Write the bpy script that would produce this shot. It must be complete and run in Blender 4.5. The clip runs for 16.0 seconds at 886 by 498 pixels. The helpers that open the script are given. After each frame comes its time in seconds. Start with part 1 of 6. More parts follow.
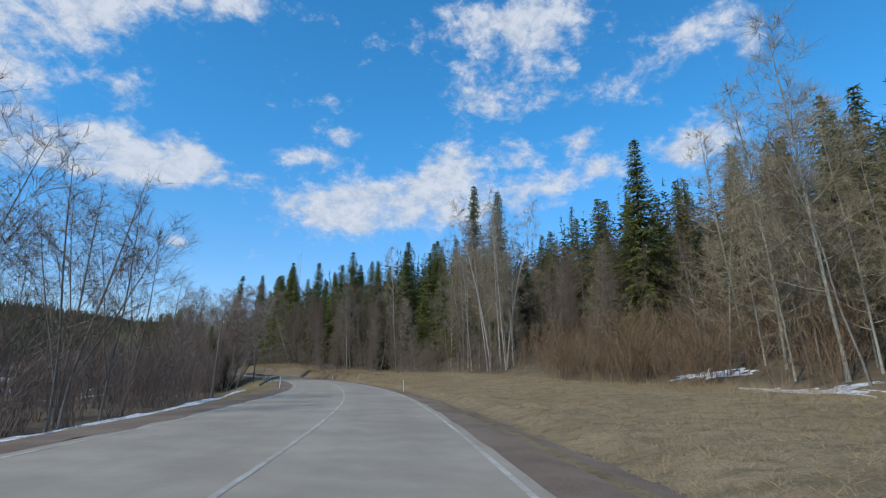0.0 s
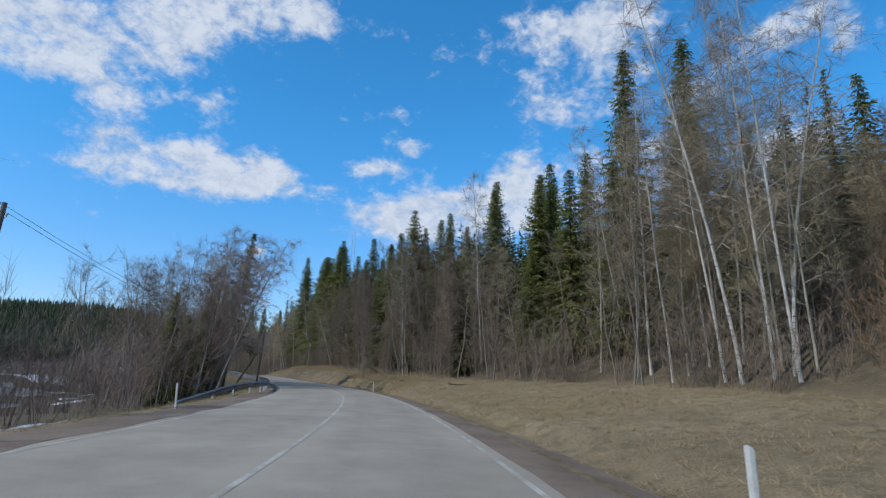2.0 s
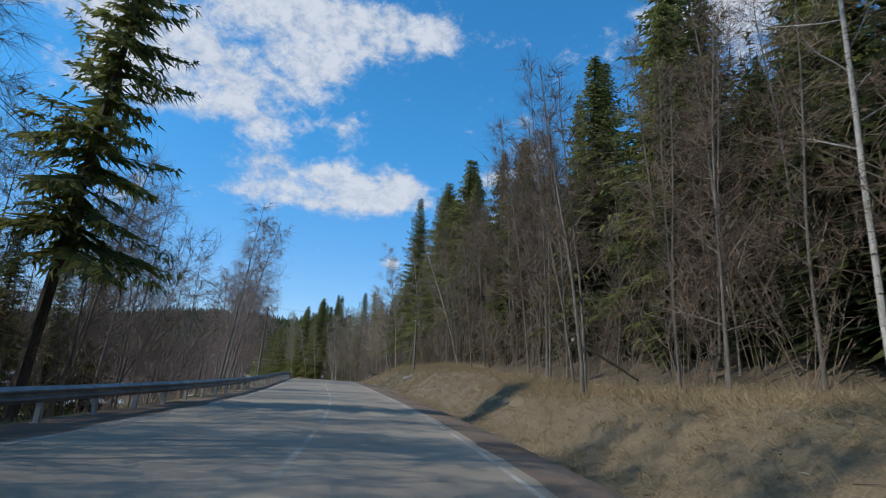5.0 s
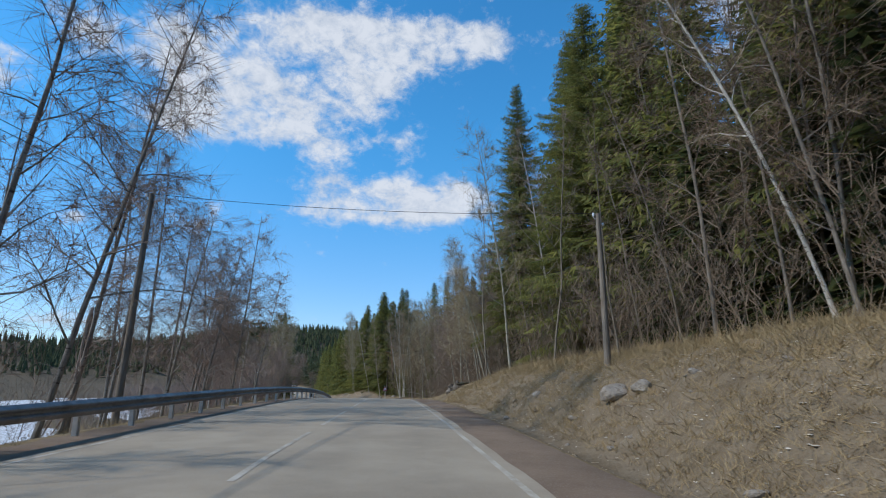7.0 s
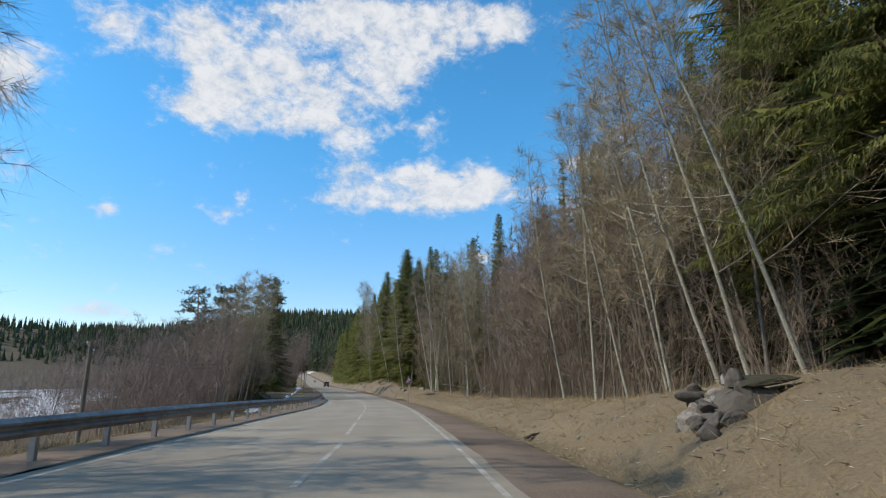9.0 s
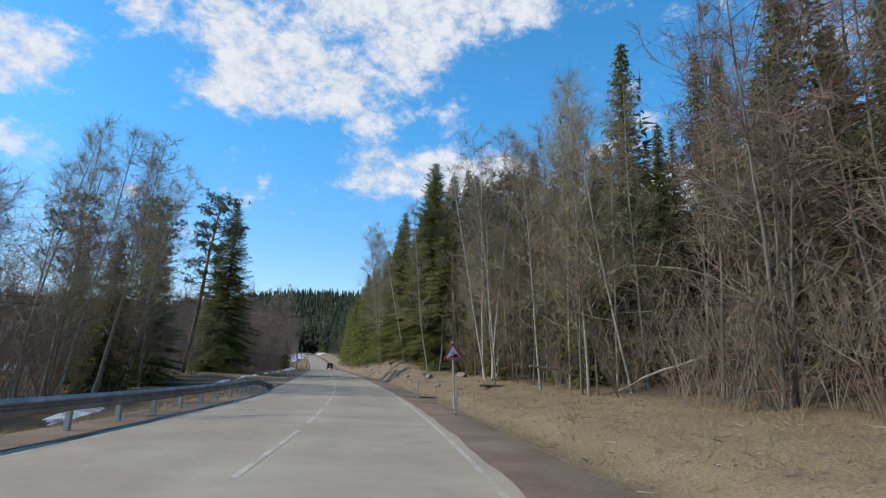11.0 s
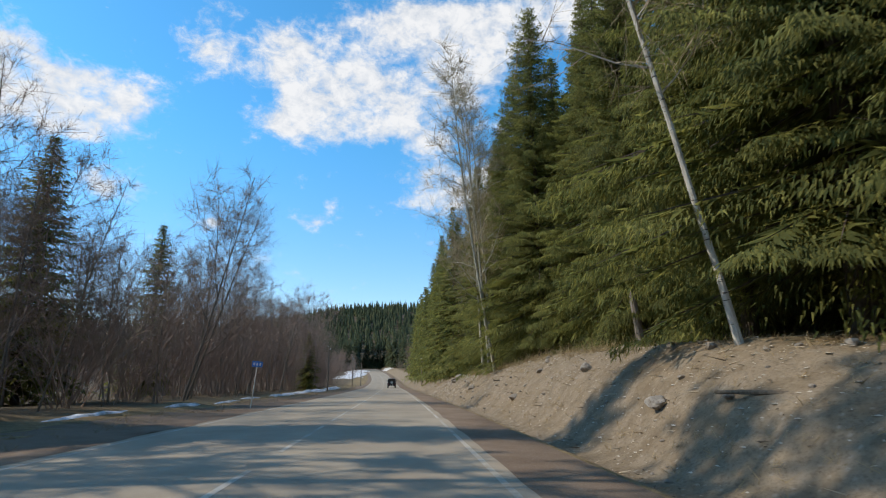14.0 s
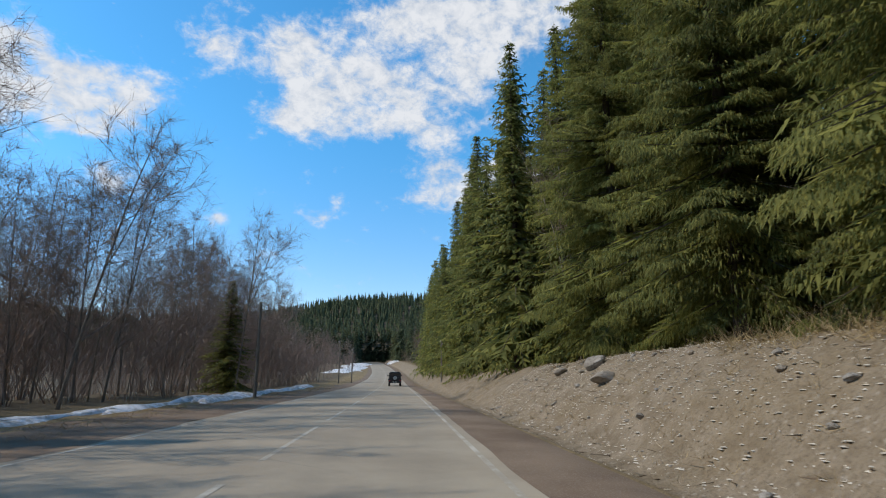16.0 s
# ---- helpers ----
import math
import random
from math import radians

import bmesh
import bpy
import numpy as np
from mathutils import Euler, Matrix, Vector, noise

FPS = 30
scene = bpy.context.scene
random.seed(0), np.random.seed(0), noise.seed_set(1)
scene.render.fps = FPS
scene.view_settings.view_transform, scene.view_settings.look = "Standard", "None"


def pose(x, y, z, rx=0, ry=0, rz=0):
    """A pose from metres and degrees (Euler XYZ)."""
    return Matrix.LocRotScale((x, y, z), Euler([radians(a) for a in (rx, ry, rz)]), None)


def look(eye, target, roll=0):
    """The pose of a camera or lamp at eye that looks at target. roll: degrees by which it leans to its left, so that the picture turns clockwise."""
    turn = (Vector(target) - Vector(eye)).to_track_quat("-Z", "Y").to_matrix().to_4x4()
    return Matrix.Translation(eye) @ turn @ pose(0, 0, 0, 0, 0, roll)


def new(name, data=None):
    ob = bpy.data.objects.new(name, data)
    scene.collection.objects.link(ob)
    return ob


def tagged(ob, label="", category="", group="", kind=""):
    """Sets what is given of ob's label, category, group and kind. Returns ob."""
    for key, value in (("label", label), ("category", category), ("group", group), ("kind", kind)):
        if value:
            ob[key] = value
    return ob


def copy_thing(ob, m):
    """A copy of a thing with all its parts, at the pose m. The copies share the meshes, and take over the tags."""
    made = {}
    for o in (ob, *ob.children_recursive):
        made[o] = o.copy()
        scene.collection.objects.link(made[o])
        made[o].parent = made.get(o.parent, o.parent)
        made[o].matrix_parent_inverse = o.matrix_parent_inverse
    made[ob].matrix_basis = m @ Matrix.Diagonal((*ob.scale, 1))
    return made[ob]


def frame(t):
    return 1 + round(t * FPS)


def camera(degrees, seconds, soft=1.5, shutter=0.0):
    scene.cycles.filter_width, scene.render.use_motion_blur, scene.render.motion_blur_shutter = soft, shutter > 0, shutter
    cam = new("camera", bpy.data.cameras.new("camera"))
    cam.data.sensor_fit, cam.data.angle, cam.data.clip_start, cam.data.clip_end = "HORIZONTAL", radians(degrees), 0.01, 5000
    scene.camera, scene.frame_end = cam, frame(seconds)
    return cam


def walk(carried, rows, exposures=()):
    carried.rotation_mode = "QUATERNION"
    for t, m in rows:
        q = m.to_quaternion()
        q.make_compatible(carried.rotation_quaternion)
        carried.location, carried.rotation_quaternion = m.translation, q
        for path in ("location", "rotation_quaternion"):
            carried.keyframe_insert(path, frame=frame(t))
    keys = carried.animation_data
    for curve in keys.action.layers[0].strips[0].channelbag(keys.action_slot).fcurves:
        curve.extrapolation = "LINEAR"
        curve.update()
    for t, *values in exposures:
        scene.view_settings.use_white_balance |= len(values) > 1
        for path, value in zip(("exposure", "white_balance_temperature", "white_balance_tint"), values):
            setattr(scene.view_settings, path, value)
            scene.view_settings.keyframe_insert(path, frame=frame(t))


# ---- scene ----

# ---------------------------------------------------------------- camera
cam = camera(76.9, 16.0, soft=1.1, shutter=0.05)
PATH = [
    (0.0, 0.00, 0.00, 0.00, 102.44, -0.59, 0.00),
    (0.5, -0.86, 10.23, -0.11, 102.64, -0.69, 1.03),
    (1.0, -1.95, 20.42, -0.17, 102.93, -1.06, 2.60),
    (1.5, -3.36, 30.54, -0.20, 103.12, -1.54, 4.73),
    (2.0, -5.16, 40.56, -0.21, 103.23, -2.10, 6.84),
    (2.5, -7.28, 50.50, -0.21, 103.28, -2.64, 8.67),
    (3.0, -9.73, 60.33, -0.22, 103.27, -2.84, 10.60),
    (3.5, -12.51, 70.05, -0.22, 103.34, -3.05, 12.69),
    (4.0, -15.64, 79.63, -0.22, 103.33, -3.25, 14.95),
    (4.5, -19.18, 89.04, -0.21, 103.46, -3.37, 17.62),
    (5.0, -23.15, 98.27, -0.19, 103.55, -3.19, 20.18),
    (5.5, -27.51, 107.31, -0.14, 103.63, -2.71, 22.61),
    (6.0, -32.22, 116.16, -0.07, 103.71, -2.04, 24.77),
    (6.5, -37.23, 124.83, 0.02, 103.82, -1.31, 26.47),
    (7.0, -42.45, 133.37, 0.15, 104.01, -0.65, 27.57),
    (7.5, -47.76, 141.83, 0.33, 104.27, -0.06, 28.05),
    (8.0, -53.13, 150.24, 0.54, 104.24, -0.40, 28.39),
    (8.5, -58.58, 158.61, 0.69, 103.71, -0.70, 29.16),
    (9.0, -64.17, 166.90, 0.69, 102.56, -0.39, 30.18),
    (9.5, -69.90, 175.12, 0.52, 101.77, -0.48, 30.81),
    (10.0, -75.70, 183.32, 0.23, 101.32, -0.95, 31.03),
    (10.5, -81.53, 191.52, -0.11, 101.15, -1.53, 31.25),
    (11.0, -87.41, 199.70, -0.47, 101.22, -1.94, 31.85),
    (11.5, -93.45, 207.79, -0.81, 101.47, -1.89, 33.21),
    (12.0, -99.76, 215.70, -1.08, 101.88, -1.38, 35.35),
    (12.5, -106.34, 223.42, -1.28, 102.20, -0.89, 36.85),
    (13.0, -113.13, 231.01, -1.44, 102.30, -0.41, 38.06),
    (13.5, -120.08, 238.50, -1.57, 102.42, -0.22, 38.92),
    (14.0, -127.12, 245.96, -1.68, 102.55, 0.08, 39.14),
    (14.5, -134.20, 253.42, -1.79, 102.42, -0.19, 39.18),
    (15.0, -141.32, 260.91, -1.92, 102.36, -0.25, 39.27),
    (15.5, -148.48, 268.40, -2.06, 102.28, -0.36, 39.53),
    (16.0, -155.70, 275.88, -2.23, 102.05, -0.02, 39.74)]
walk(cam, [(r[0], pose(*r[1:])) for r in PATH],
     exposures=((0.0, -0.08, 5800, 10), (3.0, -0.05, 5700, 10), (4.7, -0.10, 5850, 10), (7.0, 0.02, 5950, 10), (9.2, 0.18, 6450, 10), (11.5, 0.20, 6200, 10), (12.0, 0.20, 6250, 10), (13.0, 0.06, 6250, 10), (13.5, 0.17, 6350, 10), (14.0, 0.32, 6600, 10), (14.5, 0.20, 6350, 10), (15.0, 0.25, 6450, 10), (16.0, 0.16, 6400, 10)))

# ---------------------------------------------------------------- light
SUN_LEFT, SUN_UP = 132.0, 41.0          # degrees left of +y, degrees above the horizon
to_sun = Vector((-math.sin(radians(SUN_LEFT)) * math.cos(radians(SUN_UP)),
                 math.cos(radians(SUN_LEFT)) * math.cos(radians(SUN_UP)), math.sin(radians(SUN_UP))))
sun_data = bpy.data.lights.new("sun", "SUN")
sun_data.energy, sun_data.angle, sun_data.color = 3.4, radians(0.53), (1.0, 0.90, 0.75)
sun = new("sun", sun_data)
sun.matrix_world = look(to_sun * 200, (0, 0, 0))

world = bpy.data.worlds.new("sky")
scene.world = world
world.use_nodes = True
wn, wl = world.node_tree.nodes, world.node_tree.links
wn.clear()


def wmath(op, a, b=None, c=None):
    n = wn.new("ShaderNodeMath")
    n.operation = op
    for i, v in enumerate((a, b, c)):
        if v is None:
            continue
        if isinstance(v, (int, float)):
            n.inputs[i].default_value = v
        else:
            wl.new(v, n.inputs[i])
    return n.outputs[0]


def make_sky():
    """Clear spring sky with scattered cumulus, each bank given by its bearing, height and half widths in degrees."""
    out, bg = wn.new("ShaderNodeOutputWorld"), wn.new("ShaderNodeBackground")
    sky = wn.new("ShaderNodeTexSky")
    sky.sky_type, sky.sun_disc = "NISHITA", False
    sky.sun_elevation, sky.sun_rotation = radians(SUN_UP), radians(-SUN_LEFT)
    sky.air_density, sky.dust_density, sky.ozone_density = 1.0, 0.3, 2.0
    hue = wn.new("ShaderNodeHueSaturation")
    hue.inputs["Saturation"].default_value, hue.inputs["Value"].default_value = SKY_SAT, SKY_VAL
    tone = wn.new("ShaderNodeMix")
    tone.data_type, tone.blend_type = "RGBA", "MULTIPLY"
    tone.inputs["Factor"].default_value = 1.0
    haze = wn.new("ShaderNodeMix")
    haze.data_type = "RGBA"
    haze.inputs["A"].default_value, haze.inputs["B"].default_value = SKY_TONE, SKY_HAZE
    wl.new(haze.outputs["Result"], tone.inputs["B"])
    wl.new(sky.outputs[0], tone.inputs["A"])
    wl.new(tone.outputs["Result"], hue.inputs["Color"])
    tc, sep = wn.new("ShaderNodeTexCoord"), wn.new("ShaderNodeSeparateXYZ")
    wl.new(tc.outputs["Generated"], sep.inputs[0])
    x, y, z = sep.outputs
    az = wmath("MULTIPLY", wmath("ARCTAN2", wmath("MULTIPLY", x, -1.0), y), 180 / math.pi)
    el = wmath("MULTIPLY", wmath("ARCSINE", z), 180 / math.pi)
    low = wn.new("ShaderNodeMapRange")
    low.interpolation_type = "SMOOTHSTEP"
    wl.new(el, low.inputs["Value"])
    for k, v in zip(("From Min", "From Max", "To Min", "To Max"), (0.0, 26.0, 1.0, 0.0)):
        low.inputs[k].default_value = v
    wl.new(low.outputs[0], haze.inputs["Factor"])
    com = wn.new("ShaderNodeCombineXYZ")
    wl.new(wmath("MULTIPLY", az, 0.8), com.inputs[0])
    wl.new(wmath("MULTIPLY", el, 1.15), com.inputs[1])

    def fbm(scale, detail, rough, shift):
        n = wn.new("ShaderNodeTexNoise")
        n.noise_dimensions = "3D"
        n.inputs["Scale"].default_value, n.inputs["Detail"].default_value, n.inputs["Roughness"].default_value = scale, detail, rough
        n.inputs["Distortion"].default_value = 0.25
        m = wn.new("ShaderNodeVectorMath")
        m.operation = "ADD"
        wl.new(com.outputs[0], m.inputs[0])
        m.inputs[1].default_value = shift
        wl.new(m.outputs[0], n.inputs["Vector"])
        return n.outputs["Fac"]

    big, fine = fbm(0.20, 7.0, 0.64, (3.0, 7.0, 0.0)), fbm(0.60, 6.0, 0.66, (11.0, 2.0, 4.0))
    total = None
    for a, e, ra, re_, w in CLOUDS:
        u = wmath("DIVIDE", wmath("SUBTRACT", az, a), ra)
        v = wmath("DIVIDE", wmath("SUBTRACT", el, e), re_)
        g = wmath("MULTIPLY", wmath("EXPONENT", wmath("MULTIPLY", wmath("ADD", wmath("MULTIPLY", u, u), wmath("MULTIPLY", v, v)), -0.7)), w)
        total = g if total is None else wmath("ADD", total, g)
    total = wmath("MINIMUM", total, 1.15)
    # away from the banks named above the sky goes on with the same kind of cloud
    rest = wn.new("ShaderNodeMapRange")
    rest.interpolation_type = "SMOOTHSTEP"
    wl.new(wmath("ABSOLUTE", wmath("SUBTRACT", az, 25.0)), rest.inputs["Value"])
    for k, v in zip(("From Min", "From Max", "To Min", "To Max"), (70.0, 95.0, 0.0, 0.45)):
        rest.inputs[k].default_value = v
    total = wmath("ADD", total, rest.outputs[0])
    dens = wmath("ADD", total, wmath("ADD", wmath("MULTIPLY", wmath("SUBTRACT", big, 0.5), 2.4), wmath("MULTIPLY", wmath("SUBTRACT", fine, 0.5), 1.9)))
    cover = wn.new("ShaderNodeMapRange")
    cover.interpolation_type = "SMOOTHSTEP"
    wl.new(dens, cover.inputs["Value"])
    for k, v in zip(("From Min", "From Max", "To Min", "To Max"), (0.26, 1.30, 0.0, 0.96)):
        cover.inputs[k].default_value = v
    ramp = wn.new("ShaderNodeMapRange")
    wl.new(dens, ramp.inputs["Value"])
    for k, v in zip(("From Min", "From Max", "To Min", "To Max"), (0.5, 1.6, 0.8, 1.0)):
        ramp.inputs[k].default_value = v
    shade = wn.new("ShaderNodeMix")
    shade.data_type = "RGBA"
    wl.new(wmath("MULTIPLY", ramp.outputs[0], wmath("MULTIPLY_ADD", fine, 1.7, 0.02)), shade.inputs["Factor"])
    shade.inputs["A"].default_value, shade.inputs["B"].default_value = (2.1, 2.6, 3.3, 1), (4.9, 4.95, 5.05, 1)
    mix = wn.new("ShaderNodeMix")
    mix.data_type = "RGBA"
    wl.new(cover.outputs[0], mix.inputs["Factor"])
    wl.new(hue.outputs[0], mix.inputs["A"])
    wl.new(shade.outputs["Result"], mix.inputs["B"])
    wl.new(mix.outputs["Result"], bg.inputs["Color"])
    bg.inputs["Strength"].default_value = SKY_STRENGTH
    wl.new(bg.outputs[0], out.inputs["Surface"])


SKY_SAT, SKY_VAL, SKY_STRENGTH, SKY_TONE, SKY_HAZE = 1.12, 1.25, 0.15, (0.63, 0.965, 1.045, 1), (0.69, 0.73, 0.83, 1)
CLOUDS = []


def bank(*puffs):
    """One bank of cloud: puffs of bearing, height, half width, half height (degrees) and thickness."""
    CLOUDS.extend(puffs)


# high streaks
bank((-5.2, 34.0, 8.2, 2.5, 0.80), (-10.9, 34.1, 4.3, 2.2, 0.75), (-7.0, 29.3, 5.0, 2.1, 0.65), (-4.5, 26.7, 3.7, 1.4, 0.60),
     (-0.4, 22.7, 2.5, 1.2, 0.45), (-11.0, 26.4, 3.0, 1.0, 0.45), (-18.4, 27.5, 2.8, 1.4, 0.65), (-22.0, 29.3, 3.2, 1.4, 0.65),
     (-25.4, 30.9, 2.6, 1.4, 0.65), (-28.8, 32.3, 2.9, 1.6, 0.75), (-31.4, 29.0, 1.8, 1.3, 0.55))
# cumulus over the hill
bank((-26.1, 21.6, 2.8, 2.1, 1.10), (-24.7, 20.5, 1.8, 1.0, 0.90), (-13.8, 22.9, 2.3, 1.1, 0.95), (-7.8, 22.0, 2.4, 1.0, 0.75),
     (-16.3, 20.0, 3.1, 1.3, 0.80), (-10.4, 18.7, 4.1, 1.6, 0.80))
# cumulus low over the road
bank((-0.8, 20.0, 2.8, 2.0, 1.10), (5.3, 17.9, 5.8, 2.2, 1.05), (9.9, 15.4, 3.5, 1.9, 1.05), (14.6, 16.5, 3.4, 1.4, 1.00),
     (1.6, 16.1, 6.0, 1.6, 0.95), (-3.8, 17.7, 3.6, 1.7, 0.80), (14.7, 21.2, 2.5, 0.9, 0.95), (11.4, 23.3, 1.6, 0.8, 0.95),
     (20.9, 18.1, 3.3, 1.2, 0.40), (26.4, 11.6, 1.1, 0.6, 1.00))
# cumulus ahead
bank((34.1, 19.6, 2.7, 1.6, 1.10), (30.7, 18.5, 3.3, 1.7, 1.10), (26.8, 18.8, 3.2, 1.9, 1.05), (35.3, 17.2, 2.1, 0.9, 0.90),
     (25.5, 20.1, 1.4, 0.8, 0.90), (39.3, 19.6, 2.2, 1.5, 0.70), (12.9, 26.6, 1.8, 0.7, 0.45))
# the great bank
bank((56.8, 32.1, 2.7, 1.8, 0.90), (55.4, 29.5, 2.7, 1.7, 0.90), (52.4, 27.0, 4.0, 2.3, 1.05), (56.1, 24.2, 3.2, 1.1, 0.95),
     (49.4, 25.2, 4.0, 1.7, 0.90), (43.0, 34.4, 5.7, 2.2, 1.05), (37.2, 33.4, 5.8, 2.0, 1.05), (30.1, 34.2, 5.8, 2.0, 1.05),
     (23.6, 34.5, 4.0, 1.7, 0.95), (43.6, 25.6, 3.6, 1.5, 0.85), (37.0, 28.0, 3.9, 2.5, 0.80), (34.8, 30.5, 3.2, 1.6, 0.75),
     (39.2, 23.7, 3.8, 1.1, 0.65), (33.1, 24.6, 2.0, 0.7, 0.55), (53.5, 22.2, 2.7, 0.7, 0.45), (62.5, 29.2, 3.4, 1.8, 0.50),
     (45.7, 30.1, 3.6, 1.8, 0.34), (44.3, 27.9, 3.3, 1.6, 0.36), (49.5, 32.1, 3.2, 1.9, 0.5), (39.6, 30.7, 3.2, 1.5, 0.3))
# its upper reach
bank((50.2, 28.2, 4.6, 1.9, 0.90), (51.0, 24.2, 3.1, 1.4, 0.85), (50.9, 16.4, 1.0, 1.0, 0.55))
# cumulus over the valley
bank((78.4, 22.9, 3.4, 2.6, 1.10), (74.6, 22.8, 3.1, 2.3, 1.10), (70.8, 24.9, 2.8, 1.6, 1.05), (80.0, 25.6, 1.7, 1.3, 1.00),
     (74.3, 20.6, 1.7, 0.8, 0.90), (72.1, 16.5, 2.2, 1.6, 1.10), (83.0, 22.9, 3.2, 2.8, 0.90), (64.8, 30.6, 2.7, 2.8, 0.50),
     (62.4, 14.0, 1.2, 0.7, 0.95), (52.5, 14.8, 1.3, 0.9, 0.95), (40.0, 19.0, 2.6, 2.2, 0.75), (42.1, 17.0, 2.2, 1.1, 0.75))
# low bar at the horizon
bank((61.9, 5.1, 3.4, 0.8, 1.10), (58.4, 3.7, 2.7, 0.4, 0.60), (62.3, 10.5, 4.9, 1.1, 0.22), (49.5, 12.7, 2.3, 0.4, 0.30))
make_sky()

# ---------------------------------------------------------------- materials
class Mat:
    """A node material with a Principled surface and a few short ways to fill it."""

    def __init__(self, name, rough=0.8, metal=0.0, spec=0.3):
        self.m = bpy.data.materials.new(name)
        self.m.use_nodes = True
        self.n, self.l = self.m.node_tree.nodes, self.m.node_tree.links
        self.p = self.n["Principled BSDF"]
        self.p.inputs["Roughness"].default_value = rough
        self.p.inputs["Metallic"].default_value = metal
        self.p.inputs["Specular IOR Level"].default_value = spec
        self.co = self.n.new("ShaderNodeTexCoord")

    def noise(self, scale, detail=4, rough=0.6, stretch=None, where="Object"):
        t = self.n.new("ShaderNodeTexNoise")
        t.inputs["Scale"].default_value, t.inputs["Detail"].default_value, t.inputs["Roughness"].default_value = scale, detail, rough
        src = self.co.outputs[where]
        if stretch:
            mp = self.n.new("ShaderNodeMapping")
            mp.inputs["Scale"].default_value = stretch
            self.l.new(src, mp.inputs["Vector"])
            src = mp.outputs[0]
        self.l.new(src, t.inputs["Vector"])
        return t.outputs["Fac"]

    def voronoi(self, scale, feature="F1"):
        t = self.n.new("ShaderNodeTexVoronoi")
        t.feature = feature
        t.inputs["Scale"].default_value = scale
        self.l.new(self.co.outputs["Object"], t.inputs["Vector"])
        return t.outputs["Distance"]

    def ramp(self, fac, lo, hi, a=0.0, b=1.0):
        r = self.n.new("ShaderNodeMapRange")
        r.interpolation_type = "SMOOTHSTEP"
        self.l.new(fac, r.inputs["Value"])
        for k, v in zip(("From Min", "From Max", "To Min", "To Max"), (lo, hi, a, b)):
            r.inputs[k].default_value = v
        return r.outputs[0]

    def mix(self, fac, a, b, kind="MIX"):
        x = self.n.new("ShaderNodeMix")
        x.data_type, x.blend_type = "RGBA", kind
        for k, v in (("Factor", fac), ("A", a), ("B", b)):
            if isinstance(v, (int, float)):
                x.inputs[k].default_value = v
            elif isinstance(v, tuple):
                x.inputs[k].default_value = (*v, 1) if k != "Factor" else v
            else:
                self.l.new(v, x.inputs[k])
        return x.outputs["Result"]

    def math(self, op, a, b):
        x = self.n.new("ShaderNodeMath")
        x.operation = op
        for i, v in enumerate((a, b)):
            if isinstance(v, (int, float)):
                x.inputs[i].default_value = v
            else:
                self.l.new(v, x.inputs[i])
        return x.outputs[0]

    def random(self):
        return self.n.new("ShaderNodeObjectInfo").outputs["Random"]

    def island(self):
        return self.n.new("ShaderNodeNewGeometry").outputs["Random Per Island"]

    def attr(self, name):
        a = self.n.new("ShaderNodeAttribute")
        a.attribute_name = name
        return a.outputs["Fac"]

    def z(self, where="Object"):
        s = self.n.new("ShaderNodeSeparateXYZ")
        self.l.new(self.co.outputs[where], s.inputs[0])
        return s.outputs["Z"]

    def color(self, c):
        if isinstance(c, tuple):
            self.p.inputs["Base Color"].default_value = (*c, 1)
        else:
            self.l.new(c, self.p.inputs["Base Color"])
        return self

    def bump(self, h, strength=0.4, dist=0.02):
        b = self.n.new("ShaderNodeBump")
        b.inputs["Strength"].default_value, b.inputs["Distance"].default_value = strength, dist
        self.l.new(h, b.inputs["Height"])
        self.l.new(b.outputs[0], self.p.inputs["Normal"])
        return self

    def rough(self, r):
        self.l.new(r, self.p.inputs["Roughness"])
        return self

    def sheer(self, amount, tint):
        """Thin leaves and blades let some light through."""
        t, mx = self.n.new("ShaderNodeBsdfTranslucent"), self.n.new("ShaderNodeMixShader")
        if isinstance(tint, tuple):
            t.inputs["Color"].default_value = (*tint, 1)
        else:
            self.l.new(tint, t.inputs["Color"])
        mx.inputs["Fac"].default_value = amount
        self.l.new(self.p.outputs[0], mx.inputs[1])
        self.l.new(t.outputs[0], mx.inputs[2])
        self.l.new(mx.outputs[0], self.n["Material Output"].inputs["Surface"])
        return self


def mat_asphalt():
    m = Mat("asphalt", 0.88, spec=0.25)
    grain, patch, streak = m.noise(60, 3, 0.7), m.noise(0.35, 5, 0.65), m.attr("track")
    c = m.mix(m.ramp(patch, 0.3, 0.72), (0.250, 0.208, 0.155), (0.350, 0.298, 0.225))
    c = m.mix(m.math("MULTIPLY", streak, m.ramp(m.noise(1.3, 4), 0.25, 0.7)), c, (0.185, 0.158, 0.122))
    crack = m.ramp(m.voronoi(0.33, "DISTANCE_TO_EDGE"), 0.0, 0.006, 0.5, 0.0)
    c = m.mix(m.math("MULTIPLY", crack, m.ramp(m.noise(0.12, 2), 0.55, 0.66)), c, (0.08, 0.073, 0.066))
    c = m.mix(m.ramp(grain, 0.35, 0.7, 0.0, 0.35), c, (0.42, 0.355, 0.27))
    return m.color(c).bump(grain, 0.35, 0.008).m


def mat_paint_line():
    m = Mat("worn_road_paint", 0.75)
    wear = m.ramp(m.math("ADD", m.noise(1.1, 5, 0.7), m.math("MULTIPLY", m.noise(22, 3), 0.35)), 0.46, 0.80)
    return m.color(m.mix(wear, (0.50, 0.46, 0.395), (0.31, 0.268, 0.208))).m


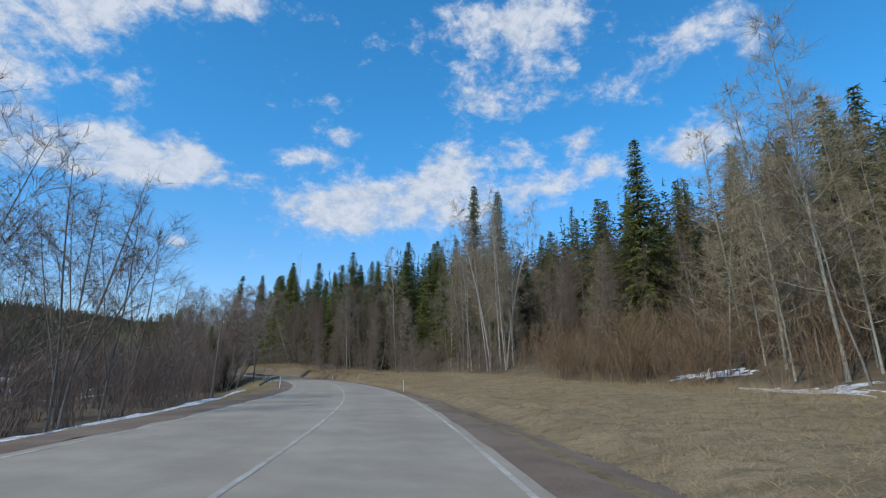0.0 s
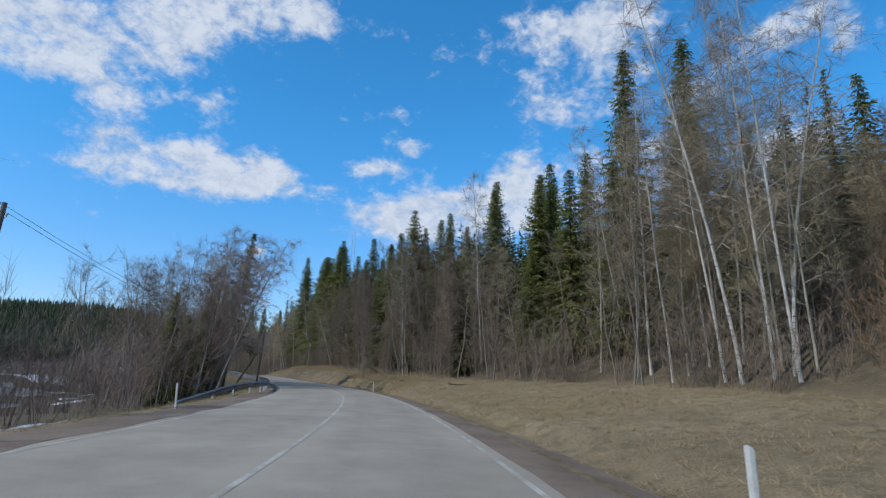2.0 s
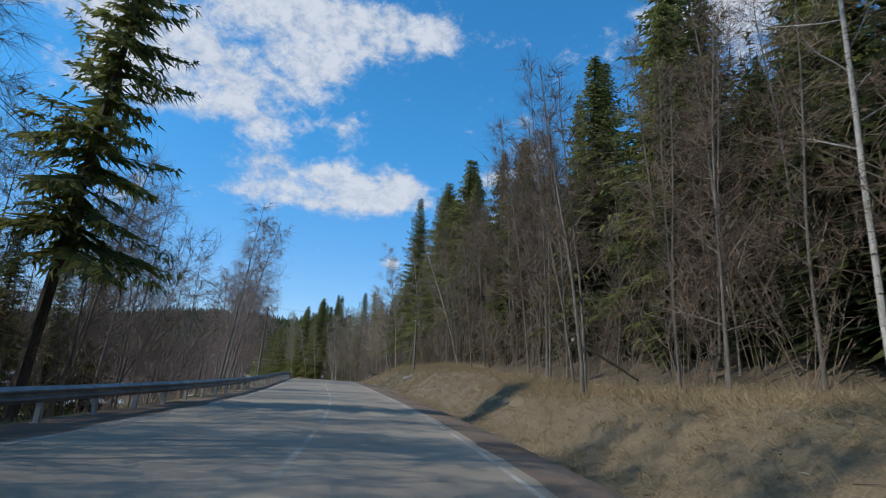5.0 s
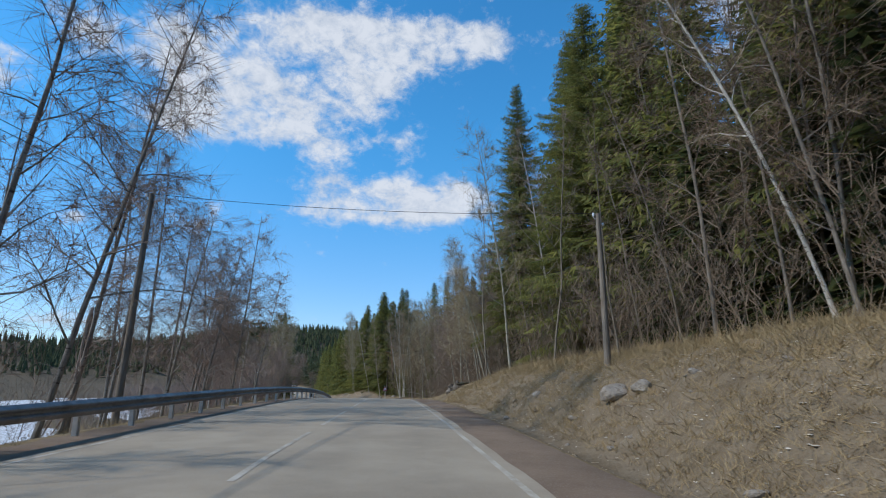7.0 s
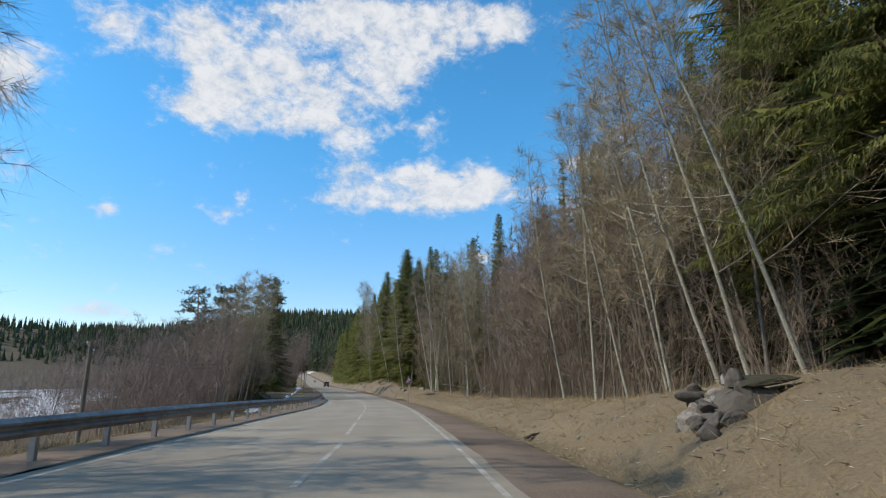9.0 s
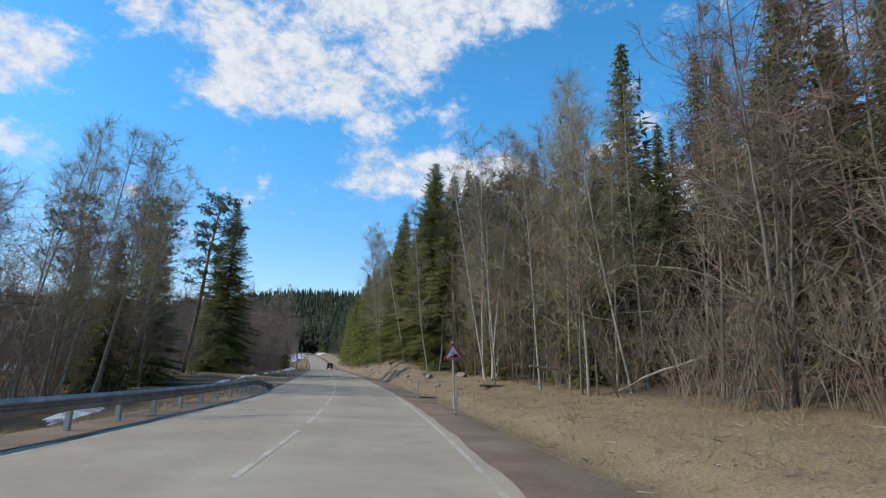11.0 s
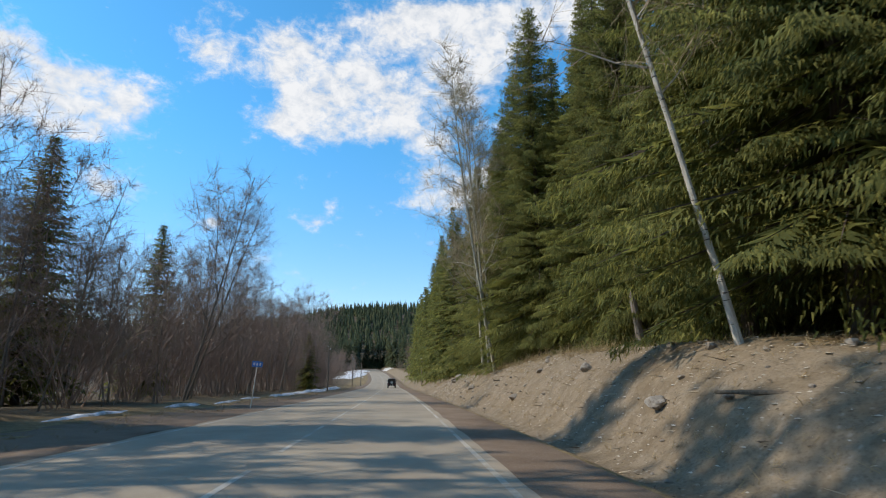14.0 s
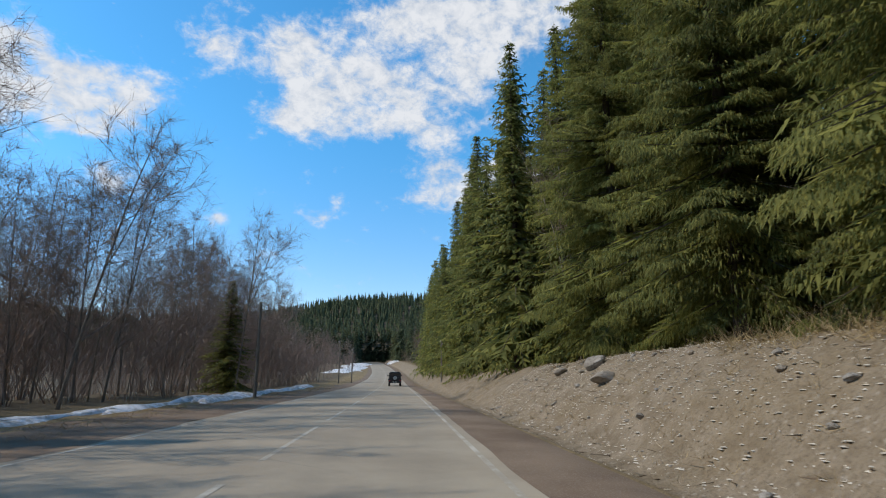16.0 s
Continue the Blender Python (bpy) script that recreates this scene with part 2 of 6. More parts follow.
def mat_gravel():
    m = Mat("gravel", 0.95, spec=0.15)
    st, big = m.voronoi(28), m.noise(0.5, 5, 0.6)
    c = m.mix(m.ramp(big, 0.3, 0.7), (0.150, 0.104, 0.072), (0.225, 0.165, 0.118))
    c = m.mix(m.ramp(st, 0.05, 0.5, 0.55, 0.0), c, (0.30, 0.25, 0.20))
    return m.color(c).bump(m.noise(45, 3), 0.6, 0.03).m


def mat_ground():
    m = Mat("meadow_ground", 0.97, spec=0.1)
    a, b, fine = m.noise(0.22, 5, 0.6), m.noise(1.7, 5, 0.65), m.noise(16, 4, 0.7)
    c = m.mix(m.ramp(a, 0.3, 0.7), (0.235, 0.172, 0.095), (0.335, 0.25, 0.14))
    c = m.mix(m.ramp(b, 0.42, 0.72), c, (0.145, 0.108, 0.056))
    c = m.mix(m.ramp(fine, 0.42, 0.7, 0.0, 0.6), c, (0.105, 0.078, 0.044))
    bare = m.mix(m.ramp(b, 0.3, 0.7), (0.165, 0.128, 0.088), (0.275, 0.222, 0.162))
    bare = m.mix(m.ramp(m.voronoi(5.0), 0.06, 0.26, 0.6, 0.0), bare, (0.36, 0.32, 0.265))
    bare = m.mix(m.ramp(fine, 0.45, 0.7, 0.0, 0.6), bare, (0.095, 0.072, 0.050))
    c = m.mix(m.math("MULTIPLY", m.attr("earth"), m.ramp(a, 0.25, 0.5, 0.6, 1.0)), c, bare)
    litter = m.mix(m.ramp(b, 0.3, 0.7), (0.085, 0.066, 0.045), (0.150, 0.118, 0.078))
    c = m.mix(m.attr("forest"), c, litter)
    return m.color(c).bump(m.math("ADD", fine, b), 0.7, 0.08).m


def mat_snow():
    m = Mat("old_snow", 0.6)
    c = m.mix(m.ramp(m.noise(1.7, 6, 0.7), 0.40, 0.64), (0.74, 0.74, 0.76), (0.33, 0.295, 0.25))
    m.p.inputs["Subsurface Weight"].default_value = 0.0
    return m.color(c).bump(m.noise(6, 4), 0.5, 0.05).m


def mat_needles(name, dark, light, tip):
    m = Mat(name, 0.75, spec=0.2)
    c = m.mix(m.random(), dark, light)
    c = m.mix(m.ramp(m.island(), 0.35, 1.0, 0.0, 0.75), c, tip)
    # clumps of half-dark colour paint in the shaded gaps of the crown
    c = m.mix(m.ramp(m.noise(0.55, 4, 0.65), 0.38, 0.66, 0.0, 0.6), c, tuple(v * 0.5 for v in dark))
    return m.color(c).sheer(0.5, c).m


def mat_bark(name, lo, hi, scale=(7, 7, 1.4), marks=None, high=None):
    m = Mat(name, 0.92, spec=0.15)
    g = m.noise(2.2, 5, 0.7, stretch=scale)
    c = m.mix(m.ramp(g, 0.3, 0.7), lo, hi)
    if high:
        c = m.mix(m.ramp(m.z(), high[1], high[2]), c, high[0])
    c = m.mix(m.ramp(m.noise(0.8, 3), 0.4, 0.75, 0.0, 0.45), c, tuple(v * 0.55 for v in lo))
    if marks:
        k = m.ramp(m.noise(1.6, 4, 0.6, stretch=(2.0, 2.0, 9.0)), 0.60, 0.66)
        c = m.mix(k, c, marks)
    return m.color(c).bump(g, 0.6, 0.03).m


def mat_twig(name, a, b):
    m = Mat(name, 0.85, spec=0.15)
    return m.color(m.mix(m.math("FRACT", m.math("ADD", m.random(), m.math("MULTIPLY", m.island(), 0.35)), 0.0), a, b)).m


def mat_plain(name, c, rough=0.6, metal=0.0, vary=0.25, scale=6.0, spec=0.4):
    m = Mat(name, rough, metal, spec)
    dark = tuple(v * (1 - vary) for v in c)
    return m.color(m.mix(m.ramp(m.noise(scale, 5, 0.65), 0.3, 0.75), c, dark)).m


def mat_rock():
    m = Mat("granite", 0.9, spec=0.2)
    c = m.mix(m.ramp(m.noise(1.5, 6, 0.7), 0.3, 0.7), (0.20, 0.18, 0.155), (0.34, 0.315, 0.28))
    c = m.mix(m.ramp(m.noise(9, 4), 0.5, 0.7), c, (0.12, 0.10, 0.08))
    c = m.mix(m.math("MULTIPLY", m.random(), 0.5), c, (0.20, 0.155, 0.11))
    return m.color(c).bump(m.noise(7, 5), 0.6, 0.05).m


def mat_steel():
    m = Mat("galvanised_steel", 0.5, 0.55)
    c = m.mix(m.ramp(m.noise(1.2, 5, 0.7), 0.35, 0.7), (0.30, 0.305, 0.31), (0.19, 0.187, 0.183))
    return m.color(c).rough(m.ramp(m.noise(5, 4), 0.3, 0.7, 0.42, 0.68)).m


ASPHALT, LINE, GRAVEL, GROUND, SNOW = mat_asphalt(), mat_paint_line(), mat_gravel(), mat_ground(), mat_snow()
SPRUCE = mat_needles("spruce_needles", (0.118, 0.132, 0.040), (0.172, 0.182, 0.051), (0.36, 0.34, 0.092))
PINE = mat_needles("pine_needles", (0.055, 0.080, 0.040), (0.080, 0.105, 0.050), (0.14, 0.16, 0.07))
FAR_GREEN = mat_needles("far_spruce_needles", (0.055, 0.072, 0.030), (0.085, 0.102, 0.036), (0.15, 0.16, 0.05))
# paler needles for far trees: the haze of distance is mixed into the colour
HAZE_GREEN = mat_needles("hazed_conifer_needles", (0.085, 0.108, 0.062), (0.125, 0.148, 0.075), (0.20, 0.21, 0.095))
SPRUCE_BARK = mat_bark("spruce_bark", (0.060, 0.048, 0.038), (0.130, 0.105, 0.085))
PINE_BARK = mat_bark("pine_bark", (0.085, 0.062, 0.046), (0.15, 0.115, 0.085), high=((0.30, 0.145, 0.062), 6.0, 10.0))
BIRCH_BARK = mat_bark("birch_bark", (0.34, 0.305, 0.26), (0.58, 0.545, 0.48), marks=(0.05, 0.045, 0.04))
ASPEN_BARK = mat_bark("aspen_bark", (0.245, 0.222, 0.168), (0.44, 0.41, 0.33), marks=(0.09, 0.08, 0.065))
ALDER_BARK = mat_bark("alder_bark", (0.115, 0.098, 0.082), (0.245, 0.212, 0.175))
YOUNG_BARK = mat_bark("young_grey_bark", (0.13, 0.108, 0.082), (0.27, 0.235, 0.185))
TWIG_GREY = mat_twig("grey_brown_twigs", (0.155, 0.115, 0.083), (0.235, 0.183, 0.132))
TWIG_PURPLE = mat_twig("purplish_brown_twigs", (0.225, 0.162, 0.130), (0.33, 0.25, 0.20))
TWIG_BROWN = mat_twig("brown_twigs", (0.135, 0.092, 0.064), (0.225, 0.165, 0.112))
TWIG_STRAW = mat_twig("straw_twigs", (0.265, 0.21, 0.128), (0.38, 0.31, 0.192))
TWIG_RED = mat_twig("red_brown_twigs", (0.150, 0.096, 0.054), (0.225, 0.152, 0.085))
GRASS = mat_twig("dry_grass", (0.23, 0.168, 0.088), (0.40, 0.305, 0.17))
ROCK, STEEL = mat_rock(), mat_steel()
WHITE_POST = mat_plain("weathered_white_plastic", (0.68, 0.66, 0.61), 0.55, vary=0.3)
POLE_WOOD = mat_bark("weathered_pole_wood", (0.15, 0.125, 0.10), (0.26, 0.225, 0.185), scale=(12, 12, 0.8))
DARK_WOOD = mat_bark("rotten_wood", (0.09, 0.07, 0.05), (0.17, 0.135, 0.10), scale=(9, 9, 1))

GREY_BIRCH = mat_bark("grey_birch_bark", (0.15, 0.13, 0.11), (0.32, 0.29, 0.25), marks=(0.06, 0.05, 0.045))
CHIPS = mat_twig("pale_litter", (0.26, 0.205, 0.135), (0.44, 0.37, 0.27))
DARK_CHIPS = mat_twig("dark_litter", (0.075, 0.055, 0.038), (0.15, 0.11, 0.078))
TWIG_BIRCH = mat_twig("birch_twigs", (0.235, 0.18, 0.125), (0.36, 0.285, 0.20))
TWIG_DARK = mat_twig("dark_brown_twigs", (0.105, 0.078, 0.062), (0.175, 0.132, 0.105))

# ---------------------------------------------------------------- mesh helpers
def mesh_np(name, verts, faces, mats=(), mat_index=None, smooth=False):
    """A mesh from numpy arrays of vertices and of triangles or quads."""
    verts, faces = np.asarray(verts, np.float32).reshape(-1, 3), np.asarray(faces, np.int32)
    k = faces.shape[1]
    me = bpy.data.meshes.new(name)
    me.vertices.add(len(verts))
    me.vertices.foreach_set("co", verts.ravel())
    me.loops.add(faces.size)
    me.loops.foreach_set("vertex_index", faces.ravel())
    me.polygons.add(len(faces))
    me.polygons.foreach_set("loop_start", np.arange(0, faces.size, k, dtype=np.int32))
    me.polygons.foreach_set("loop_total", np.full(len(faces), k, np.int32))
    for m in mats:
        me.materials.append(m)
    if mat_index is not None:
        me.polygons.foreach_set("material_index", np.asarray(mat_index, np.int32))
    me.polygons.foreach_set("use_smooth", np.full(len(faces), smooth))
    me.update(calc_edges=True)
    return me


def face_attr(me, name, values):
    a = me.attributes.new(name, "FLOAT", "POINT")
    a.data.foreach_set("value", np.asarray(values, np.float32))


class Soup:
    """Collects triangles."""

    def __init__(self):
        self.v, self.f, self.n = [], [], 0

    def add(self, v, f):
        v = np.asarray(v, np.float64).reshape(-1, 3)
        self.v.append(v)
        self.f.append(np.asarray(f, np.int64).reshape(-1, 3) + self.n)
        self.n += len(v)

    def arrays(self):
        return (np.concatenate(self.v), np.concatenate(self.f)) if self.v else (np.zeros((0, 3)), np.zeros((0, 3), int))

    def mesh(self, name, mat, smooth=False):
        v, f = self.arrays()
        return mesh_np(name, v, f, (mat,), smooth=smooth)

    def tube(self, pts, radii, sides=6, cap=True):
        pts, radii = np.asarray(pts, float), np.asarray(radii, float)
        k = len(pts)
        t = np.gradient(pts, axis=0)
        t /= np.linalg.norm(t, axis=1)[:, None] + 1e-9
        ref = np.array([1.0, 0, 0]) if abs(t[:, 0].mean()) < 0.7 else np.array([0, 1.0, 0])
        a = np.cross(t, ref)
        a /= np.linalg.norm(a, axis=1)[:, None] + 1e-9
        b = np.cross(t, a)
        w = np.arange(sides) * 2 * np.pi / sides
        ring = pts[:, None] + radii[:, None, None] * (np.cos(w)[None, :, None] * a[:, None] + np.sin(w)[None, :, None] * b[:, None])
        i, j = np.meshgrid(np.arange(k - 1), np.arange(sides), indexing="ij")
        p, q = i * sides + j, i * sides + (j + 1) % sides
        f = np.concatenate([np.stack([p, p + sides, q], -1).reshape(-1, 3), np.stack([q, p + sides, q + sides], -1).reshape(-1, 3)])
        v = ring.reshape(-1, 3)
        if cap:
            v = np.vstack([v, pts[-1], pts[0]])
            jj = np.arange(sides)
            f = np.vstack([f, np.stack([(k - 1) * sides + jj, np.full(sides, len(v) - 2), (k - 1) * sides + (jj + 1) % sides], -1),
                           np.stack([jj, (jj + 1) % sides, np.full(sides, len(v) - 1)], -1)])
        self.add(v, f)

    def spikes(self, o, d, r):
        """Thin three-sided twigs: n origins, n vectors, n radii."""
        o, d, r = np.asarray(o, float), np.asarray(d, float), np.asarray(r, float)
        n = len(o)
        if not n:
            return
        u = d / (np.linalg.norm(d, axis=1)[:, None] + 1e-9)
        a = np.cross(u, np.where(np.abs(u[:, 2:3]) < 0.8, [[0, 0, 1.0]], [[1.0, 0, 0]]))
        a /= np.linalg.norm(a, axis=1)[:, None] + 1e-9
        b = np.cross(u, a)
        v = np.empty((n, 4, 3))
        for k in range(3):
            w = k * 2 * np.pi / 3
            v[:, k] = o + r[:, None] * (math.cos(w) * a + math.sin(w) * b)
        v[:, 3] = o + d
        base = np.arange(n)[:, None] * 4
        f = np.concatenate([base + np.array([0, 1, 3]), base + np.array([1, 2, 3]), base + np.array([2, 0, 3])])
        self.add(v, f)

    def darts(self, o, d, side, w):
        """Single pointed slivers: origin, vector, sideways unit vector, half width at the base."""
        o, d, side, w = (np.asarray(q, float) for q in (o, d, side, w))
        n = len(o)
        if n:
            q = side * w[:, None]
            self.add(np.stack([o - q, o + q, o + d], 1), np.arange(n)[:, None] * 3 + np.array([0, 1, 2]))

    def blades(self, o, d, side, w, jag=False):
        """Flat pointed sprays: origin, vector, sideways unit vector, half width."""
        o, d, side, w = (np.asarray(q, float) for q in (o, d, side, w))
        n = len(o)
        if not n:
            return
        if not jag:
            v = np.stack([o, o + d * 0.45 + side * w[:, None], o + d, o + d * 0.45 - side * w[:, None]], 1)
            base = np.arange(n)[:, None] * 4
            self.add(v, np.concatenate([base + np.array([0, 1, 2]), base + np.array([0, 2, 3])]))
            return
        s = side * w[:, None]
        v = np.stack([o, o + d, o + d * 0.35 + s * 0.25, o + d * 0.35 - s * 0.25,
                      o + d * 0.62 + s * 1.25, o + d * 0.58 - s * 1.25, o + d * 0.12, o + d * 0.40 + s * 1.15, o + d * 0.36 - s * 1.1], 1)
        base = np.arange(n)[:, None] * 9
        self.add(v, np.concatenate([base + np.array(t) for t in ([0, 2, 1], [0, 1, 3], [2, 4, 6], [3, 6, 5], [0, 6, 7], [0, 8, 6])]))


def part(name, bm, material, parent, label=""):
    """Links a mesh, a Soup or a bmesh as one object under a thing."""
    if isinstance(bm, Soup):
        bm = bm.mesh(name, material)
    elif isinstance(bm, bmesh.types.BMesh):
        me = bpy.data.meshes.new(name)
        bm.to_mesh(me)
        bm.free()
        me.materials.append(material)
        bm = me
    ob = new(name, bm)
    ob.parent = parent
    if label:
        ob["label"] = label
    return ob


def thing(name, label, category, m=None, group="", kind=""):
    ob = tagged(new(name), label, category, group, kind)
    ob.empty_display_size = 0.2
    if m is not None:
        ob.matrix_world = m
    return ob


def box(sx, sy, sz, c=(0, 0, 0), bevel=0.0, m=None, segs=2):
    bm = bmesh.new()
    bmesh.ops.create_cube(bm, size=1.0)
    bmesh.ops.scale(bm, vec=(sx, sy, sz), verts=bm.verts)
    if bevel:
        bmesh.ops.bevel(bm, geom=bm.edges[:], offset=bevel, segments=segs, affect="EDGES")
    bmesh.ops.translate(bm, vec=c, verts=bm.verts)
    if m is not None:
        bmesh.ops.transform(bm, matrix=m, verts=bm.verts)
    return bm


def merge(*bms):
    out = bms[0]
    for b in bms[1:]:
        me = bpy.data.meshes.new("tmp")
        b.to_mesh(me)
        b.free()
        out.from_mesh(me)
        bpy.data.meshes.remove(me)
    return out


# ---------------------------------------------------------------- the road's line and the lie of the land
CAM_ABOVE, CAM_RIGHT = 1.25, 2.0


def road_line():
    """Centre of the carriageway every 2 m of its length, from 80 m behind the start to 640 m ahead."""
    rows = np.array([r[1:4] for r in PATH])
    d = np.gradient(rows[:, :2], axis=0)
    head = np.unwrap(np.arctan2(-d[:, 0], d[:, 1]))
    left = np.stack([-np.cos(head), -np.sin(head)], -1)
    xy = rows[:, :2] + CAM_RIGHT * left
    z = rows[:, 2] - CAM_ABOVE
    run = np.concatenate([[0], np.cumsum(np.linalg.norm(np.diff(xy, axis=0), axis=1))])
    s = np.arange(0.0, run[-1], 2.0)
    x, y, zz = np.interp(s, run, xy[:, 0]), np.interp(s, run, xy[:, 1]), np.interp(s, run, z)
    k = np.array([1, 2, 4, 6, 7, 6, 4, 2, 1], float)
    k /= k.sum()
    pad = lambda v: np.convolve(np.concatenate([2 * v[0] - v[4:0:-1], v, 2 * v[-1] - v[-2:-6:-1]]), k, "valid")
    x, y, zz = pad(x), pad(y), pad(zz)
    h0, h1 = head[0], head[-1]
    back = np.arange(-80.0, 0.0, 2.0)
    bx, by = x[0] + (-np.sin(h0)) * back, y[0] + np.cos(h0) * back
    ahead = np.arange(2.0, 420.0, 2.0)
    turn = h1 + radians(0.9) * ahead / 100 + radians(2.4) * np.clip((ahead - 150) / 100, 0, 4)
    ax, ay = x[-1] + np.cumsum(-np.sin(turn) * 2), y[-1] + np.cumsum(np.cos(turn) * 2)
    az = zz[-1] + np.interp(ahead, [0, 40, 80, 130, 200, 300, 420], FAR_RISE)
    s = np.concatenate([back, s, s[-1] + ahead])
    return s, np.concatenate([bx, x, ax]), np.concatenate([by, y, ay]), np.concatenate([zz[0] - back * 0.02, zz, az])


FAR_RISE = [0, -0.6, -1.2, -1.2, 0.2, 3.8, 9.0]
LS, LX, LY, LZ = road_line()
LT = np.unwrap(np.arctan2(-np.gradient(LX), np.gradient(LY)))


def ease(v, a, b):
    u = np.clip((np.asarray(v, float) - a) / (b - a), 0, 1)
    return u * u * (3 - 2 * u)


def table(s, rows):
    a = np.array(rows, float)
    return np.interp(s, a[:, 0], a[:, 1])


BANK_AT = [(-80, 22), (0, 20), (45, 19), (70, 16), (90, 11.5), (100, 9.0), (120, 8.2), (150, 10.0), (166, 9.8), (178, 9.3), (200, 11.2), (265, 11.2), (282, 9.7), (293, 8.6), (327, 8.8), (341, 9.4), (360, 10), (640, 11)]
BANK_UP = [(-80, 0.5), (0, 0.5), (45, 0.9), (70, 1.4), (80, 1.4), (88, 1.3), (100, 1.45), (106, 1.35), (112, 1.2), (120, 1.1), (135, 1.7), (149, 2.4), (160, 2.2), (169, 2.1), (178, 1.9), (184, 1.45), (190, 1.7), (197, 1.25), (205, 0.8), (250, 0.5), (266, 1.0), (275, 0.85), (282, 0.95), (292, 2.1), (305, 2.4), (327, 2.0), (335, 2.1), (355, 1.9), (640, 1.7)]
HILL_SLOPE = [(-80, 0.26), (0, 0.30), (60, 0.33), (120, 0.33), (200, 0.26), (280, 0.12), (340, 0.10), (640, 0.16)]
LEFT_DROP = [(-80, 1.2), (0, 1.3), (60, 1.3), (90, 1.8), (130, 2.6), (200, 2.8), (235, 2.0), (262, 0.5), (280, -0.2), (640, -0.2)]
VALLEY_DROP = [(-80, 1.2), (0, 1.3), (90, 1.8), (140, 3.2), (230, 3.4), (270, 1.5), (300, 0.8), (640, 0.6)]
CROSS = [(-80, 0.0), (640, 0.0)]


def wave(x, y, size, seed):
    """Smooth unevenness between -1 and 1."""
    r = np.random.RandomState(seed)
    out = np.zeros(np.broadcast(x, y).shape)
    for k in range(5):
        a, p, w = r.uniform(0, 6.28), r.uniform(0, 6.28), (1.0 + 0.45 * k) * 2 * np.pi / size
        out = out + np.sin((x * math.cos(a) + y * math.sin(a)) * w + p) / (1 + 0.5 * k)
    return out / 3.0


def lie(s, d):
    """Height of the ground above the road's centre, s metres along it and d metres to its right."""
    s, d = np.broadcast_arrays(np.asarray(s, float), np.asarray(d, float))
    crown = -0.012 * np.minimum(np.abs(d), 5.5) + table(s, CROSS) * np.clip(d, -8, 8)
    # right: shoulder, shallow ditch, bank, wooded hill
    T, B, k = table(s, BANK_AT), table(s, BANK_UP), table(s, HILL_SLOPE)
    ditch = -0.32 * ease(d, 5.0, 6.0) * (1 - ease(d, 6.4, 7.6))
    up = B * ease(d, 5.6, T + 0.5)
    over = np.maximum(d - T, 0)
    top = 62 * (1 - np.exp(-over * k / 62)) * ease(over, 0, 8)
    right = ditch + up + top + 0.10 * wave(s, d, 5.0, 3) * ease(d, 5.6, 7.5) + 0.06 * wave(s, d, 1.7, 9) * ease(d, 5.8, 7.0) + 0.05 * wave(s, d, 0.95, 13) * ease(d, 6.0, 7.0) * (1 - ease(d, 14, 18))
    # left: shoulder, verge, slope down to the valley floor, a ridge far beyond
    e = -d
    drop = table(s, LEFT_DROP)
    left = -drop * ease(e, 4.9, 12.5) - table(s, VALLEY_DROP) * ease(e, 13, 36) + 0.10 * wave(s, d, 4.0, 5) * ease(e, 5.6, 8.0)
    return crown + np.where(d > 0, right, left)


def at(s, d, up=0.0):
    """World place of a point given along the road: metres along, metres to the right, metres above the ground."""
    x, y, t = np.interp(s, LS, LX), np.interp(s, LS, LY), np.interp(s, LS, LT)
    return np.stack([x + d * np.cos(t), y + d * np.sin(t), np.interp(s, LS, LZ) + lie(s, d) + up], -1)


def spot(s, d, turn=0.0, up=0.0, rx=0.0, ry=0.0):
    """Pose at such a place; turn 0 faces along the road."""
    p = at(s, d, up)
    return pose(float(p[0]), float(p[1]), float(p[2]), rx, ry, math.degrees(float(np.interp(s, LS, LT))) + turn)

# ---------------------------------------------------------------- ground, road, shoulders
def grid_faces(n, m):
    i, j = np.meshgrid(np.arange(n - 1), np.arange(m - 1), indexing="ij")
    a = i * m + j
    return np.stack([a, a + 1, a + m + 1, a + m], -1).reshape(-1, 4)


def far_height(x, y):
    """Valley floor and the wooded ridges round it."""
    q = np.stack([x, y], -1)
    def ridge(cx, cy, ang, length, width, high):
        u = (q[..., 0] - cx) * math.cos(ang) + (q[..., 1] - cy) * math.sin(ang)
        v = -(q[..., 0] - cx) * math.sin(ang) + (q[..., 1] - cy) * math.cos(ang)
        return high * np.exp(-(u / length) ** 2 - (v / width) ** 2)
    h = -8.5 + 0.0 * x
    for r in RIDGES:
        h = h + ridge(*r)
    return h + 3.0 * wave(x, y, 160, 21)


# centre x, y, bearing of the crest (radians), half length, half width, height
RIDGES = [(-700, 830, 0.75, 225, 190, 66), (-1000, 330, 1.2, 420, 220, 75), (-880, -260, 1.75, 400, 230, 72), (-420, 1150, 0.5, 420, 220, 78),
          (360, 560, 2.1, 420, 200, 85), (330, 60, 1.6, 420, 150, 70), (-200, -700, 0.2, 700, 250, 60)]


